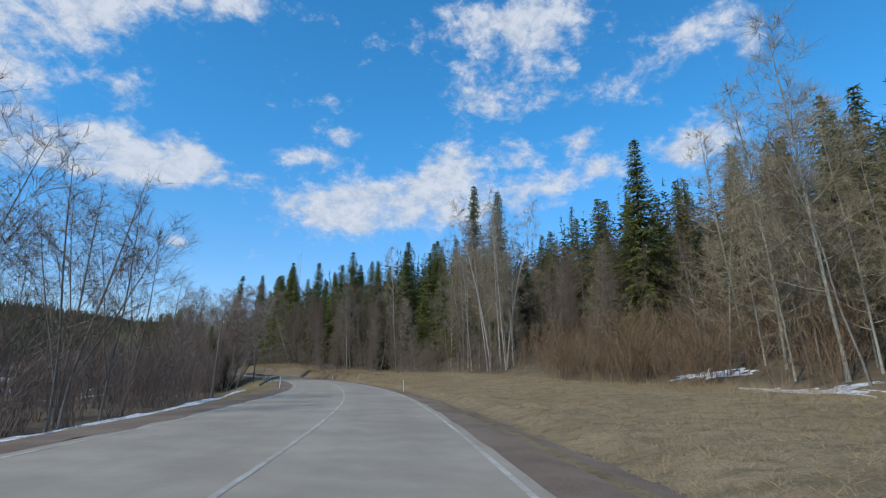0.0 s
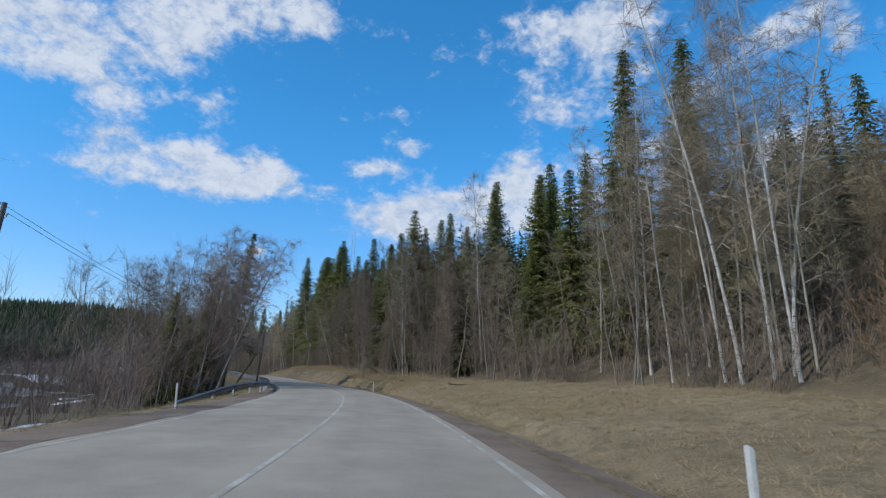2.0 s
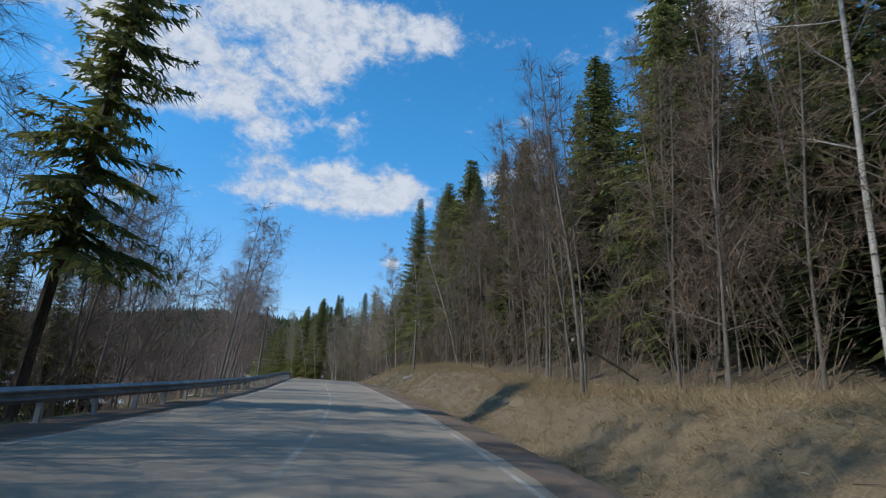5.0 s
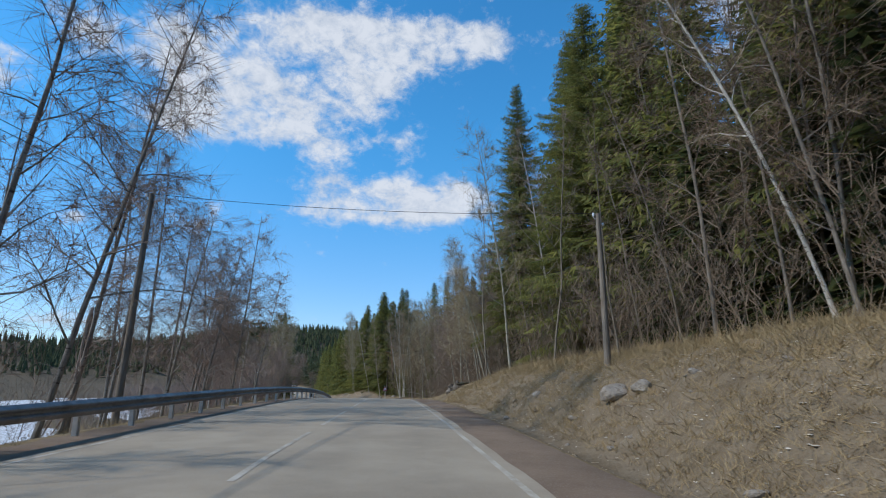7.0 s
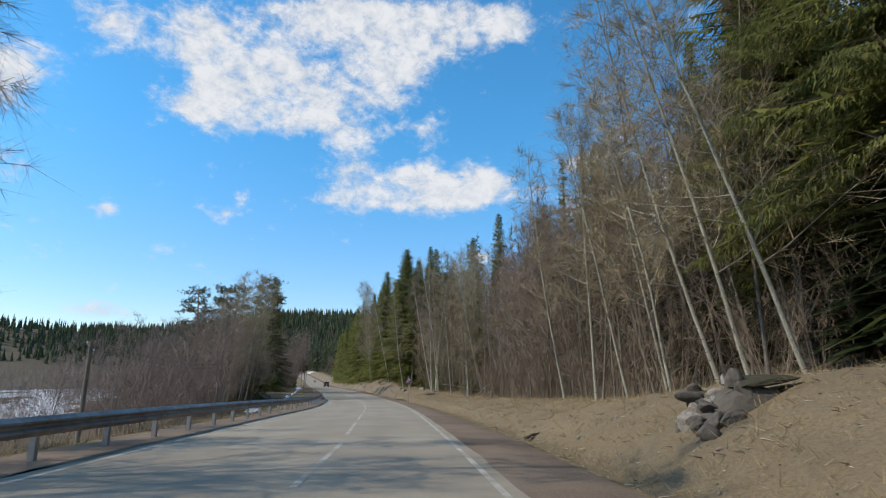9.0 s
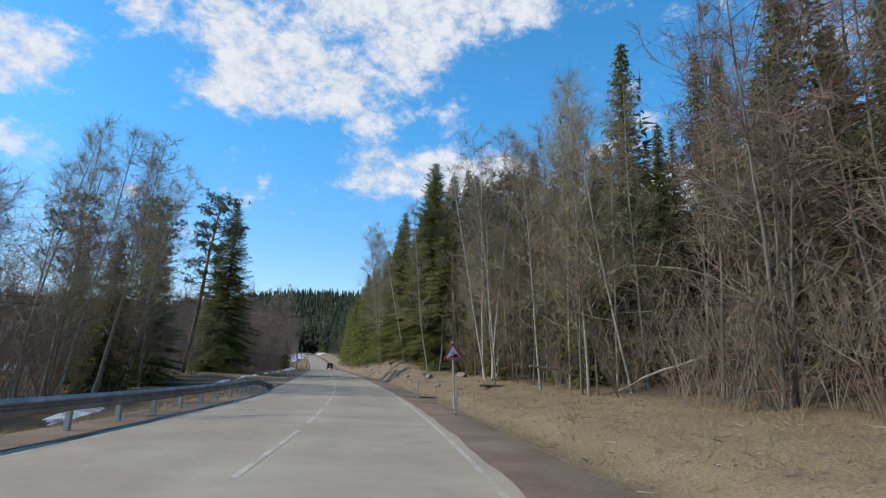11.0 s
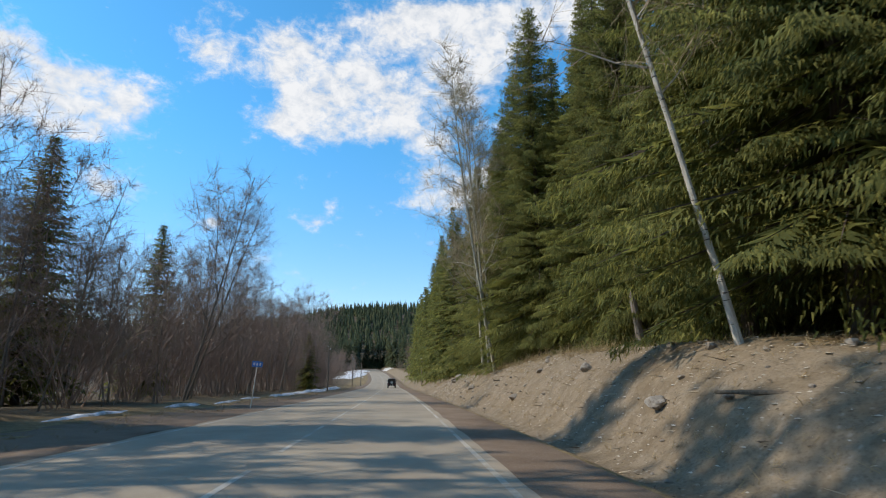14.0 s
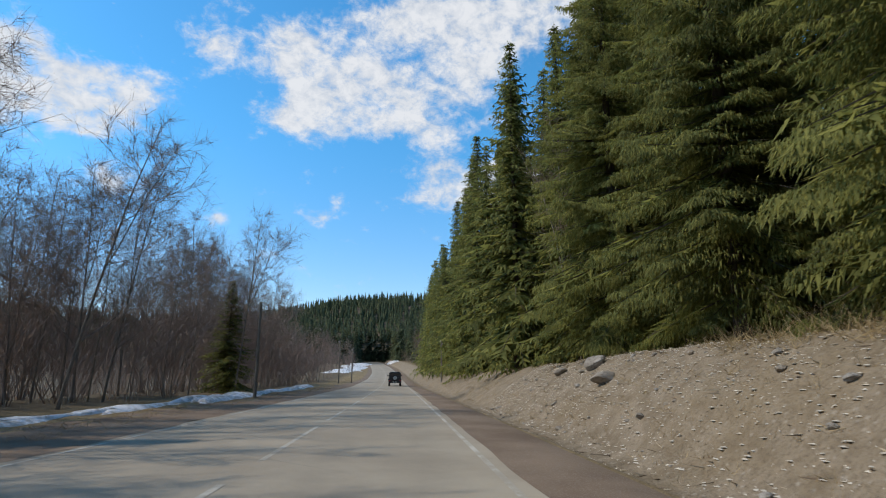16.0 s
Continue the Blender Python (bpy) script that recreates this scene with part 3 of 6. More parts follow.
def make_ground():
    ss = np.concatenate([np.arange(-80, 0, 1.0), np.arange(0, 352, 0.4), np.arange(352, 640, 2.5)])
    dd = np.concatenate([-np.array([150, 110, 85, 65, 50, 40, 33, 27, 23, 20, 17.5, 15.5, 14, 12.8, 11.8, 10.9, 10.1, 9.4, 8.8, 8.2, 7.7, 7.2, 6.7, 6.3, 5.8, 5.0, 3.5]),
                         np.array([-1.5, 1.5, 3.5, 4.6]), np.arange(5.2, 16, 0.32), np.array([16.5, 17.5, 19, 21, 23.5, 27, 31, 36, 43, 52, 65, 80, 100, 125, 155])])
    S, D = np.meshgrid(ss, dd, indexing="ij")
    p = at(S, D)
    outer = ease(np.abs(D), 70, 150)
    p[..., 2] = p[..., 2] * (1 - outer) + np.where(D > 0, np.maximum(far_height(p[..., 0], p[..., 1]), p[..., 2]), np.maximum(far_height(p[..., 0], p[..., 1]), p[..., 2])) * outer
    under = np.abs(D) < 4.7
    p[..., 2] -= np.where(under, 0.06, 0.0)
    f = grid_faces(len(ss), len(dd))[:, ::-1]
    v = p.reshape(-1, 3)
    T = table(S, BANK_AT)
    earth = (ease(D, 5.2, 6.0) * (1 - ease(D, T - 0.5, T + 2)) * table(S, [(-80, 0.1), (60, 0.12), (110, 0.25), (140, 0.8), (172, 0.75), (186, 0.35), (230, 0.35), (262, 0.4), (280, 0.9), (420, 1.0), (640, 0.8)])).ravel()
    forest = np.maximum(ease(D, T, T + 5), ease(-D, 8.5, 12) * table(S, [(-80, 0.9), (150, 0.9), (175, 0.6), (235, 0.6), (260, 0.95), (640, 0.95)])).ravel()
    # forest-floor colour mixed into the bank as well, most around 160 m
    dark_bank = ease(D, 5.3, 5.9) * (1 - ease(D, T - 0.4, T + 0.6)) * table(S, [(-80, 0), (85, 0), (100, 0.35), (140, 0.5), (160, 0.65), (186, 0.55), (200, 0.15), (240, 0.0), (640, 0)]) * (0.6 + 0.4 * wave(S, D, 3.0, 17))
    forest = np.maximum(forest, dark_bank.ravel())
    # the far country, one metre lower wherever the strip above covers it
    g = np.concatenate([-np.geomspace(3800, 330, 22), np.linspace(-300, 300, 41), np.geomspace(330, 3800, 22)])
    X, Y = np.meshgrid(g - 120, g + 220, indexing="ij")
    H = far_height(X, Y)
    near = np.sqrt((X[..., None] - LX[::10]) ** 2 + (Y[..., None] - LY[::10]) ** 2).min(-1)
    H = H - 14 * (1 - ease(near, 120, 190))
    v2 = np.stack([X, Y, H], -1).reshape(-1, 3)
    f2 = grid_faces(len(g), len(g))[:, ::-1] + len(v)
    me = mesh_np("ground", np.vstack([v, v2]), np.vstack([f[:, ::-1], f2[:, ::-1]]), (GROUND,), smooth=True)
    n2 = len(v2)
    face_attr(me, "earth", np.concatenate([earth, np.zeros(n2)]))
    face_attr(me, "forest", np.concatenate([forest, np.where(v2[:, 2] > -5, 1.0, 0.75)]))
    tagged(new("ground", me), "dry spring grass, bare earth and forest floor", "ground", kind="structure")


def ribbon(name, d0, d1, s0, s1, up, mat, label, cols=2, step=1.0, kind="structure", thick=0.0, ragged=0.0, track=False, seed=1):
    ss = np.arange(s0, s1 + step * 0.5, step)
    u = np.linspace(0, 1, cols)
    S, U = np.meshgrid(ss, u, indexing="ij")
    a, b = ((table(S, v[0]) + v[1]) if isinstance(v, tuple) else v for v in (d0, d1))
    D = a + (b - a) * U
    if ragged:
        D = D + ragged * wave(S, U * 0, 3.1, seed) * (U == 1.0) - ragged * wave(S, U * 0 + 5, 3.7, seed + 1) * (U == 0.0)
    p = at(S, D, up)
    me = mesh_np(name, p, grid_faces(len(ss), cols), (mat,), smooth=True)
    if track:
        off = D - table(S, MIDDLE)
        lane = np.minimum(np.abs(np.abs(off) - 0.95), np.abs(np.abs(off) - 2.5))
        face_attr(me, "track", (np.exp(-(lane / 0.42) ** 2) * 0.5 + 0.5 * np.exp(-((np.abs(off) - 1.75) / 0.4) ** 2) * 0.4).ravel())
    ob = tagged(new(name, me), label, name.rstrip("_0123456789").replace("_", " "), kind=kind)
    return ob


# the painted lines, metres to the right of the middle, along the road
RIGHT_EDGE = [(-80, 3.6), (0, 3.6), (40, 3.95), (100, 4.1), (150, 3.6), (170, 3.4), (640, 3.45)]
MIDDLE = [(-80, 0.1), (0, 0.1), (45, 0.25), (80, 0.85), (105, 0.8), (150, 0.0), (175, 0.55), (193, 0.85), (230, 0.1), (245, -0.1), (640, -0.1)]
LEFT_EDGE = [(-80, -4.2), (30, -4.2), (45, -3.65), (105, -3.55), (150, -3.6), (190, -3.05), (200, -3.05), (250, -3.95), (640, -3.9)]
make_ground()
ribbon("road", (LEFT_EDGE, -0.28), (RIGHT_EDGE, 0.28), -78, 636, 0.0, ASPHALT, "grey worn asphalt of a two-lane country road", cols=24, ragged=0.03, track=True)
RIGHT_DIRT = [(-80, 6.3), (60, 6.3), (90, 5.9), (110, 5.7), (640, 5.7)]
ribbon("gravel_shoulder", (RIGHT_EDGE, 0.2), (RIGHT_DIRT, 0.0), -78, 636, 0.004, GRAVEL, "brown gravel shoulder along the road", cols=4, ragged=0.07, seed=5)
LEFT_DIRT = [(-80, -5.8), (30, -5.8), (45, -5.3), (190, -4.8), (225, -5.2), (262, -6.4), (300, -7.6), (400, -7.4), (430, -5.6), (640, -5.6)]
ribbon("gravel_shoulder", (LEFT_DIRT, 0.0), (LEFT_EDGE, -0.2), -78, 636, 0.004, GRAVEL, "brown gravel shoulder along the road", cols=8, ragged=0.3, seed=8)


def make_lines():
    edge_r = ribbon("edge_line", (RIGHT_EDGE, -0.10), (RIGHT_EDGE, 0.0), -78, 636, 0.004, LINE, "worn white line at the road's edge")
    edge_l = ribbon("edge_line", (LEFT_EDGE, 0.0), (LEFT_EDGE, 0.10), -78, 636, 0.004, LINE, "worn white line at the road's edge")
    s = -76.0
    while s < 560:
        ribbon("centre_dash", (MIDDLE, -0.05), (MIDDLE, 0.05), s, s + (8.0 if s < 70 else 6.0), 0.004, LINE, "worn white dash of the centre line", step=1.0)
        s += 8.0


make_lines()

# ---------------------------------------------------------------- trees
def unit(v):
    return v / (np.linalg.norm(v, axis=-1, keepdims=True) + 1e-9)


def spruce_meshes(h, rad, seed, fronds=7, bare=0.06, whorl=0.62, thin=0.0, fine=8.0, leaf=0.42, slim=0.15, ragged=0.22, core=1.0, taper=0.84, hang=1.0):
    """Trunk and crown of a Norway spruce: boughs that droop and lift again, hung with many small sprays."""
    r = np.random.RandomState(seed)
    tr, cr = Soup(), Soup()
    zs = np.linspace(0, h * 0.985, 9)
    wob = np.cumsum(r.normal(0, 0.03, (9, 2)), 0) * h / 25
    base = 0.0095 * h
    tr.tube(np.column_stack([wob, zs]), base * (1 - zs / h) ** 0.85 + 0.015, 8)
    O, Dv, W, N = [], [], [], []
    up = np.array([0, 0, 1.0])
    z = h * bare
    lump = r.uniform(0, 6.28, 3)
    while z < h * 0.985:
        f = z / h
        L0 = 1.12 * rad * (1 - f) ** taper * (0.62 + 0.38 * min(1.0, f / 0.14)) + 0.10
        nb = int(round(r.uniform(5, 7.5))) if f < 0.85 else 5
        ph = r.uniform(0, 6.28)
        for k in range(nb):
            if r.rand() < thin:
                continue
            a = ph + k * 6.283 / nb + r.normal(0, 0.22)
            L = L0 * r.uniform(1 - 1.6 * ragged, 1 + ragged) * (1 + 0.12 * math.sin(3 * a + lump[0] + f * 9) + 0.08 * math.sin(2 * a + lump[1] - f * 17))
            rise = 0.60 * f ** 2 - 0.44 * (1 - f) + r.normal(0, 0.11)
            zb = z + r.uniform(-0.55, 0.55) * whorl * (1 - f)
            cx, cy = np.interp(zb, zs, wob[:, 0]), np.interp(zb, zs, wob[:, 1])
            rad_v, tan_v = np.array([np.cos(a), np.sin(a), 0]), np.array([-np.sin(a), np.cos(a), 0])

            def along(u):
                return np.array([cx, cy, zb]) + rad_v * (u * L)[:, None] + up * (L * (rise * u - 0.34 * (1 - f) * u ** 2 + 0.22 * u ** 3))[:, None]
            ends = along(np.array([0.0, 0.95]))
            tr.spikes(ends[:1], (ends[1] - ends[0])[None], [0.010 + 0.010 * L])
            # coarse sprays near the trunk close the crown
            n = max(2, int(fronds * L / rad) + 1)
            u = (np.arange(n) + r.uniform(0.1, 0.7)) / n * 0.8
            ax = along(u)
            ln = (0.30 + 0.30 * L * (1 - 0.6 * u)) * r.uniform(0.7, 1.2, n) * core
            for sgn in (-1, 1):
                dv = unit(rad_v * r.uniform(0.5, 1.0, (n, 1)) + sgn * tan_v * r.uniform(0.35, 0.9, (n, 1)) + up * r.uniform(-0.7, -0.1, (n, 1)))
                O.append(ax), Dv.append(dv * ln[:, None]), W.append(0.15 * core * ln + 0.03 * core), N.append(up * 0.8 + rad_v * 0.5 + r.normal(0, 0.3, (n, 3)))
            # fine sprays over the fan of the bough, hanging at its margins
            m = int(fine * L) + 3
            u = 1 - r.uniform(0, 1, m) ** 1.3 * 0.75
            side = r.normal(0, 1, m) * (0.10 + 0.22 * L * (1.12 - u))
            q = along(u) + tan_v * side[:, None] - up * (0.35 * np.abs(side) + r.uniform(0, 0.12, m) * (0.4 + 0.25 * L))[:, None]
            dv = unit(rad_v * r.uniform(0.0, 0.9, (m, 1)) + tan_v * (np.sign(side) * r.uniform(0.0, 0.7, m))[:, None] + r.normal(0, 0.22, (m, 3)) - up * (hang * r.uniform(0.35, 1.5, m) * (1 - 0.6 * f))[:, None])
            lf = leaf * r.uniform(0.5, 1.25, m) * (1 - 0.45 * f)
            O.append(q), Dv.append(dv * lf[:, None]), W.append(slim * lf + 0.008), N.append(up * 0.55 + rad_v * 0.9 + r.normal(0, 0.38, (m, 3)))
        z += whorl * (1.15 - 0.6 * f) * r.uniform(0.75, 1.25)
    O.append(np.array([[wob[-1, 0], wob[-1, 1], h * 0.955]])), Dv.append(np.array([[0, 0, h * 0.045]])), W.append(np.array([0.05])), N.append(np.array([[1.0, 0.3, 0]]))
    O, Dv, W, N = np.vstack(O), np.vstack(Dv), np.concatenate(W), np.vstack(N)
    side = unit(np.cross(Dv, N))
    cr.darts(O, Dv, side, W)
    return tr, cr


def low_spruce(h, rad, seed, n, wide=0.2):
    """A spruce for the depth of the wood: a loose cone of drooping sprays."""
    r = np.random.RandomState(seed)
    s = Soup()
    f = 1 - np.sqrt(1 - r.uniform(0.0, 1.0, n) * 0.995)
    f = np.where(np.arange(n) % 4 == 0, r.uniform(0.5, 0.97, n), 0.06 + 0.92 * f)
    R = rad * (1 - f) ** 0.8 * r.uniform(0.7, 1.2, n) + 0.12
    a = r.uniform(0, 6.28, n)
    out = np.column_stack([np.cos(a), np.sin(a), np.zeros(n)])
    o = out * (R * 0.12)[:, None] + np.column_stack([np.zeros(n), np.zeros(n), f * h])
    d = unit(out + np.array([0, 0, 1.0]) * (r.uniform(-0.75, -0.15, n) + 0.8 * f ** 3)[:, None]) * (R * 1.05 + 0.1)[:, None]
    s.darts(np.vstack([o, [[0, 0, h * 0.93]]]), np.vstack([d, [[0, 0, h * 0.08]]]), np.vstack([unit(np.cross(d, [[0, 0, 1.0]]) + r.normal(0, 0.3, (n, 3))), [[1.0, 0, 0]]]), np.append(R * wide + 0.05, 0.09))
    return s.arrays()


def pine_meshes(h, seed):
    """Scots pine: long bare trunk, uneven crown of needle tufts."""
    r = np.random.RandomState(seed)
    tr, cr = Soup(), Soup()
    zs = np.linspace(0, h, 10)
    wob = np.cumsum(r.normal(0, 0.10, (10, 2)), 0)
    tr.tube(np.column_stack([wob, zs]), 0.012 * h * (1 - zs / h) ** 0.7 + 0.03, 8)
    O, Dv, W = [], [], []
    for k in range(34):
        f = 0.38 + 0.6 * (k / 34) ** 0.8
        z = f * h
        L = h * 0.17 * (1 - abs(f - 0.72) * 1.4) * r.uniform(0.45, 1.15)
        a = k * 2.4 + r.normal(0, 0.3)
        c0 = np.array([np.interp(z, zs, wob[:, 0]), np.interp(z, zs, wob[:, 1]), z])
        d0 = np.array([np.cos(a), np.sin(a), r.uniform(0.05, 0.5)])
        pts = [c0]
        for i in range(3):
            d0 = d0 + r.normal(0, 0.18, 3) + np.array([0, 0, 0.08])
            pts.append(pts[-1] + unit(d0) * L / 3)
        pts = np.array(pts)
        tr.tube(pts, np.array([0.055, 0.04, 0.03, 0.015]) * (0.5 + L / 4), 4, cap=False)
        if f < 0.5 and r.rand() < 0.6:
            continue
        m = int(9 + 7 * L)
        u = r.uniform(0.35, 1.05, m)
        tips = np.column_stack([np.interp(u, [0, 0.33, 0.67, 1.0], pts[:, i]) for i in range(3)]) + r.normal(0, 1, (m, 3)) * np.array([0.42, 0.42, 0.2])
        tr.spikes(tips, c0 * 0.3 + pts[2] * 0.7 - tips, np.full(m, 0.012))
        for t in tips:
            q = unit(r.normal(0, 1, (11, 3)) + np.array([0, 0, 0.3]) + unit(d0) * 0.5)
            O.append(np.repeat(t[None], 11, 0)), Dv.append(q * r.uniform(0.2, 0.42, (11, 1))), W.append(np.full(11, 0.032))
    O, Dv, W = np.vstack(O), np.vstack(Dv), np.concatenate(W)
    cr.blades(O, Dv, unit(np.cross(Dv, r.normal(0, 1, Dv.shape))), W, False)
    return tr, cr


def bare_meshes(h, seed, girth=0.011, first=0.32, limbs=26, reach=0.26, steep=0.9, droop=0.0, lean=0.0, twigs=6, branches=7, fork=0, bend=1.0):
    """Leafless tree: trunk with limbs in one mesh, the fine twigs in another."""
    r = np.random.RandomState(seed)
    tr, tw = Soup(), Soup()
    n = 12
    zs = np.linspace(0, h, n)
    wob = np.cumsum(np.cumsum(r.normal(0, 0.016 * bend, (n, 2)), 0), 0) * h / 16
    wob[:, 0] += lean * h * (zs / h) ** 1.3
    spine = np.column_stack([wob, zs])
    rad = girth * h * (1 - zs / h) ** 0.8 + 0.012
    rad[0] *= 1.25
    stems = [(spine, rad, first)]
    tr.tube(spine, rad, 8)
    for k in range(fork):
        i = r.randint(2, 6)
        a = r.uniform(0, 6.28)
        m = n - i
        zz = np.linspace(0, 1, m)
        off = np.column_stack([np.cos(a) * (zz ** 0.8), np.sin(a) * (zz ** 0.8), zz * 0]) * h * r.uniform(0.08, 0.17)
        sp = spine[i:] * 1.0
        sp = sp + off
        sp[:, 2] = spine[i, 2] + (spine[-1, 2] - spine[i, 2]) * zz * r.uniform(0.75, 0.97)
        rr = rad[i:] * 0.72
        tr.tube(sp, rr, 6)
        stems.append((sp, rr, 0.25))
    to, td, trd = [], [], []
    for sp, rr, f0 in stems:
        cnt = int(limbs / len(stems) * (1.25 if len(stems) > 1 else 1))
        tall = sp[-1, 2] - sp[0, 2]
        for k in range(cnt):
            f = f0 + (0.985 - f0) * ((k + r.uniform(0, 1)) / cnt) ** 0.85
            j = f * (len(sp) - 1)
            c0 = np.array([np.interp(j, np.arange(len(sp)), sp[:, i]) for i in range(3)])
            r0 = float(np.interp(j, np.arange(len(sp)), rr))
            L = h * reach * ((1 - f) ** 0.6 * 0.9 + 0.16) * r.uniform(0.5, 1.2)
            a = k * 2.4 + r.normal(0, 0.5)
            d0 = unit(np.array([np.cos(a), np.sin(a), steep * r.uniform(0.5, 1.3)]))
            pts = [c0]
            for i in range(4):
                d0 = unit(d0 + r.normal(0, 0.15, 3) + np.array([0, 0, 0.12 - droop * (i * 0.22)]))
                pts.append(pts[-1] + d0 * L / 4)
            pts = np.array(pts)
            tr.tube(pts, np.array([0.42, 0.3, 0.2, 0.12, 0.05]) * min(r0, 0.05 + 0.012 * L) + 0.004, 3, cap=False)
            nb = max(3, int(branches * (0.5 + L / (h * reach))))
            u = np.sort(r.uniform(0.08, 1.0, nb))
            q = np.column_stack([np.interp(u * 4, np.arange(5), pts[:, i]) for i in range(3)])
            ax = unit(pts[-1] - pts[0])
            bd = unit(ax * 0.8 + r.normal(0, 0.7, (nb, 3)) + np.array([0, 0, 0.28 - droop * 0.7]))
            bl = L * 0.60 * r.uniform(0.4, 1.2, nb) * (1.15 - 0.55 * u)
            mid = q + bd * bl[:, None] * 0.5
            d2 = unit(bd + r.normal(0, 0.2, (nb, 3)) + np.array([0, 0, 0.1 - droop * 0.8]))
            to += [q, mid - d2 * 0.02]
            td += [bd * bl[:, None] * 0.62, d2 * bl[:, None] * 0.6]
            trd += [np.full(nb, 0.011) + 0.003 * bl, np.full(nb, 0.008)]
            nt = nb * twigs
            w = r.uniform(0.15, 1.0, nt)
            idx = np.repeat(np.arange(nb), twigs)
            o2 = np.where((w < 0.5)[:, None], q[idx] + bd[idx] * (bl[idx] * w)[:, None], mid[idx] + d2[idx] * (bl[idx] * (w - 0.5) * 1.1)[:, None])
            dd = unit(bd[idx] * 0.7 + r.normal(0, 0.6, (nt, 3)) + np.array([0, 0, 0.2 - droop * 1.3]))
            to.append(o2), td.append(dd * (r.uniform(0.3, 1.15, nt) * (0.52 + 0.042 * h))[:, None]), trd.append(np.full(nt, 0.0062))
    to, td, trd = np.vstack(to), np.vstack(td), np.concatenate(trd)
    tw.darts(to, td, unit(np.cross(td, r.normal(0, 1, td.shape))), trd * 1.15)
    return tr, tw


def stock(name, label, category, group, soups, mats, names):
    """One finished tree, kept aside; the first use takes it, later ones copy it."""
    root = thing(name, label, category, group=group)
    for s, m, n in zip(soups, mats, names):
        part(n, s, m, root)
    return [root, False, label]


STOCK = {}


def plant(key, s, d, tall=1.0, turn=None, lean=(0, 0), sink=0.12, label="", wide=None):
    """Puts a tree of that stock at a place along the road, scaled in height."""
    kinds = STOCK[key]
    it = kinds[RND.randint(len(kinds))]
    root, used, plain = it
    turn = RND.uniform(0, 360) if turn is None else turn
    m = spot(s, d, turn, -sink)
    tilt = pose(0, 0, 0, lean[0], lean[1], 0)
    yaw = Matrix.Translation(m.translation) @ pose(0, 0, 0, 0, 0, math.degrees(float(np.interp(s, LS, LT)))) @ tilt @ pose(0, 0, 0, 0, 0, turn)
    w = tall if wide is None else wide
    if not used:
        it[1] = True
        ob = root
    else:
        ob = copy_thing(root, Matrix.Identity(4))
    ob.matrix_world = yaw @ Matrix.Diagonal((w, w, tall, 1))
    ob["label"] = label or plain
    return ob


RND = np.random.RandomState(11)
G = "trees along the road"
NEEDLED = (SPRUCE_BARK, SPRUCE)
BOTH = ("trunk", "crown")
STOCK["spruce"] = [stock("spruce_tree", "tall dark green spruce with drooping branches", "spruce tree", G, spruce_meshes(26, rd, sd_, 7, fine=7, leaf=0.62, slim=0.15), NEEDLED, BOTH)
                   for rd, sd_ in ((3.9, 1), (3.4, 2), (4.3, 3))]
STOCK["spruce_near"] = [stock("spruce_tree", "large spruce with heavy hanging green branches", "spruce tree", G, spruce_meshes(27, rd, sd_, 18, core=0.62, whorl=0.5, bare=0.075, fine=150, leaf=0.25, slim=0.058, hang=1.7, taper=0.78), NEEDLED, BOTH)
                        for rd, sd_ in ((4.0, 5), (4.6, 6))]
STOCK["spruce_high"] = [stock("spruce_tree", "large spruce whose lower trunk stands bare among brush", "spruce tree", G, spruce_meshes(27, 4.2, 15, 18, core=0.62, whorl=0.5, bare=0.2, fine=110, leaf=0.25, slim=0.065, hang=1.7, taper=0.78), NEEDLED, BOTH)]
STOCK["spruce_slim"] = [stock("spruce_tree", "slim ragged spruce with gaps in its crown", "spruce tree", G, spruce_meshes(26, rd, sd_, 6, thin=0.3, whorl=0.7, bare=0.3, fine=9, leaf=0.55, slim=0.14, ragged=0.4), NEEDLED, BOTH)
                        for rd, sd_ in ((2.6, 8), (3.1, 9))]
STOCK["spruce_far"] = [stock("spruce_tree", "dark green spruce on the wooded hillside", "spruce tree", G, spruce_meshes(22, rd, sd_, 5, whorl=0.75, fine=3, leaf=0.85, slim=0.17), NEEDLED, BOTH)
                       for rd, sd_ in ((3.6, 21), (3.1, 22), (4.0, 23))]
STOCK["leaning_spruce"] = [stock("spruce_tree", "leaning spruce with a bare lower trunk and ragged top", "spruce tree", G, spruce_meshes(20, 2.9, 27, 8, thin=0.22, whorl=0.5, bare=0.3, fine=26, leaf=0.42, slim=0.12, ragged=0.4), NEEDLED, BOTH)]
STOCK["pine"] = [stock("pine_tree", "tall pine with bare reddish trunk and tufted crown", "pine tree", G, pine_meshes(20, sd_), (PINE_BARK, PINE), BOTH) for sd_ in (3, 4)]
STOCK["birch"] = [stock("birch_tree", "leafless birch with white bark and fine brownish twigs", "birch tree", G, bare_meshes(20, sd_, 0.0035, 0.3, 26, 0.2, 0.75, 0.35, twigs=12, bend=1.7), (BIRCH_BARK, TWIG_BIRCH), BOTH)
                  for sd_ in (1, 2, 3)]
STOCK["aspen"] = [stock("aspen_tree", "leafless grey-green aspen with straw-coloured twigs", "aspen tree", G, bare_meshes(20, sd_, 0.0040, 0.22, 30, 0.19, 0.5, 0.0, twigs=15, bend=1.7), (ASPEN_BARK, TWIG_STRAW), BOTH)
                  for sd_ in (4, 5, 6)]
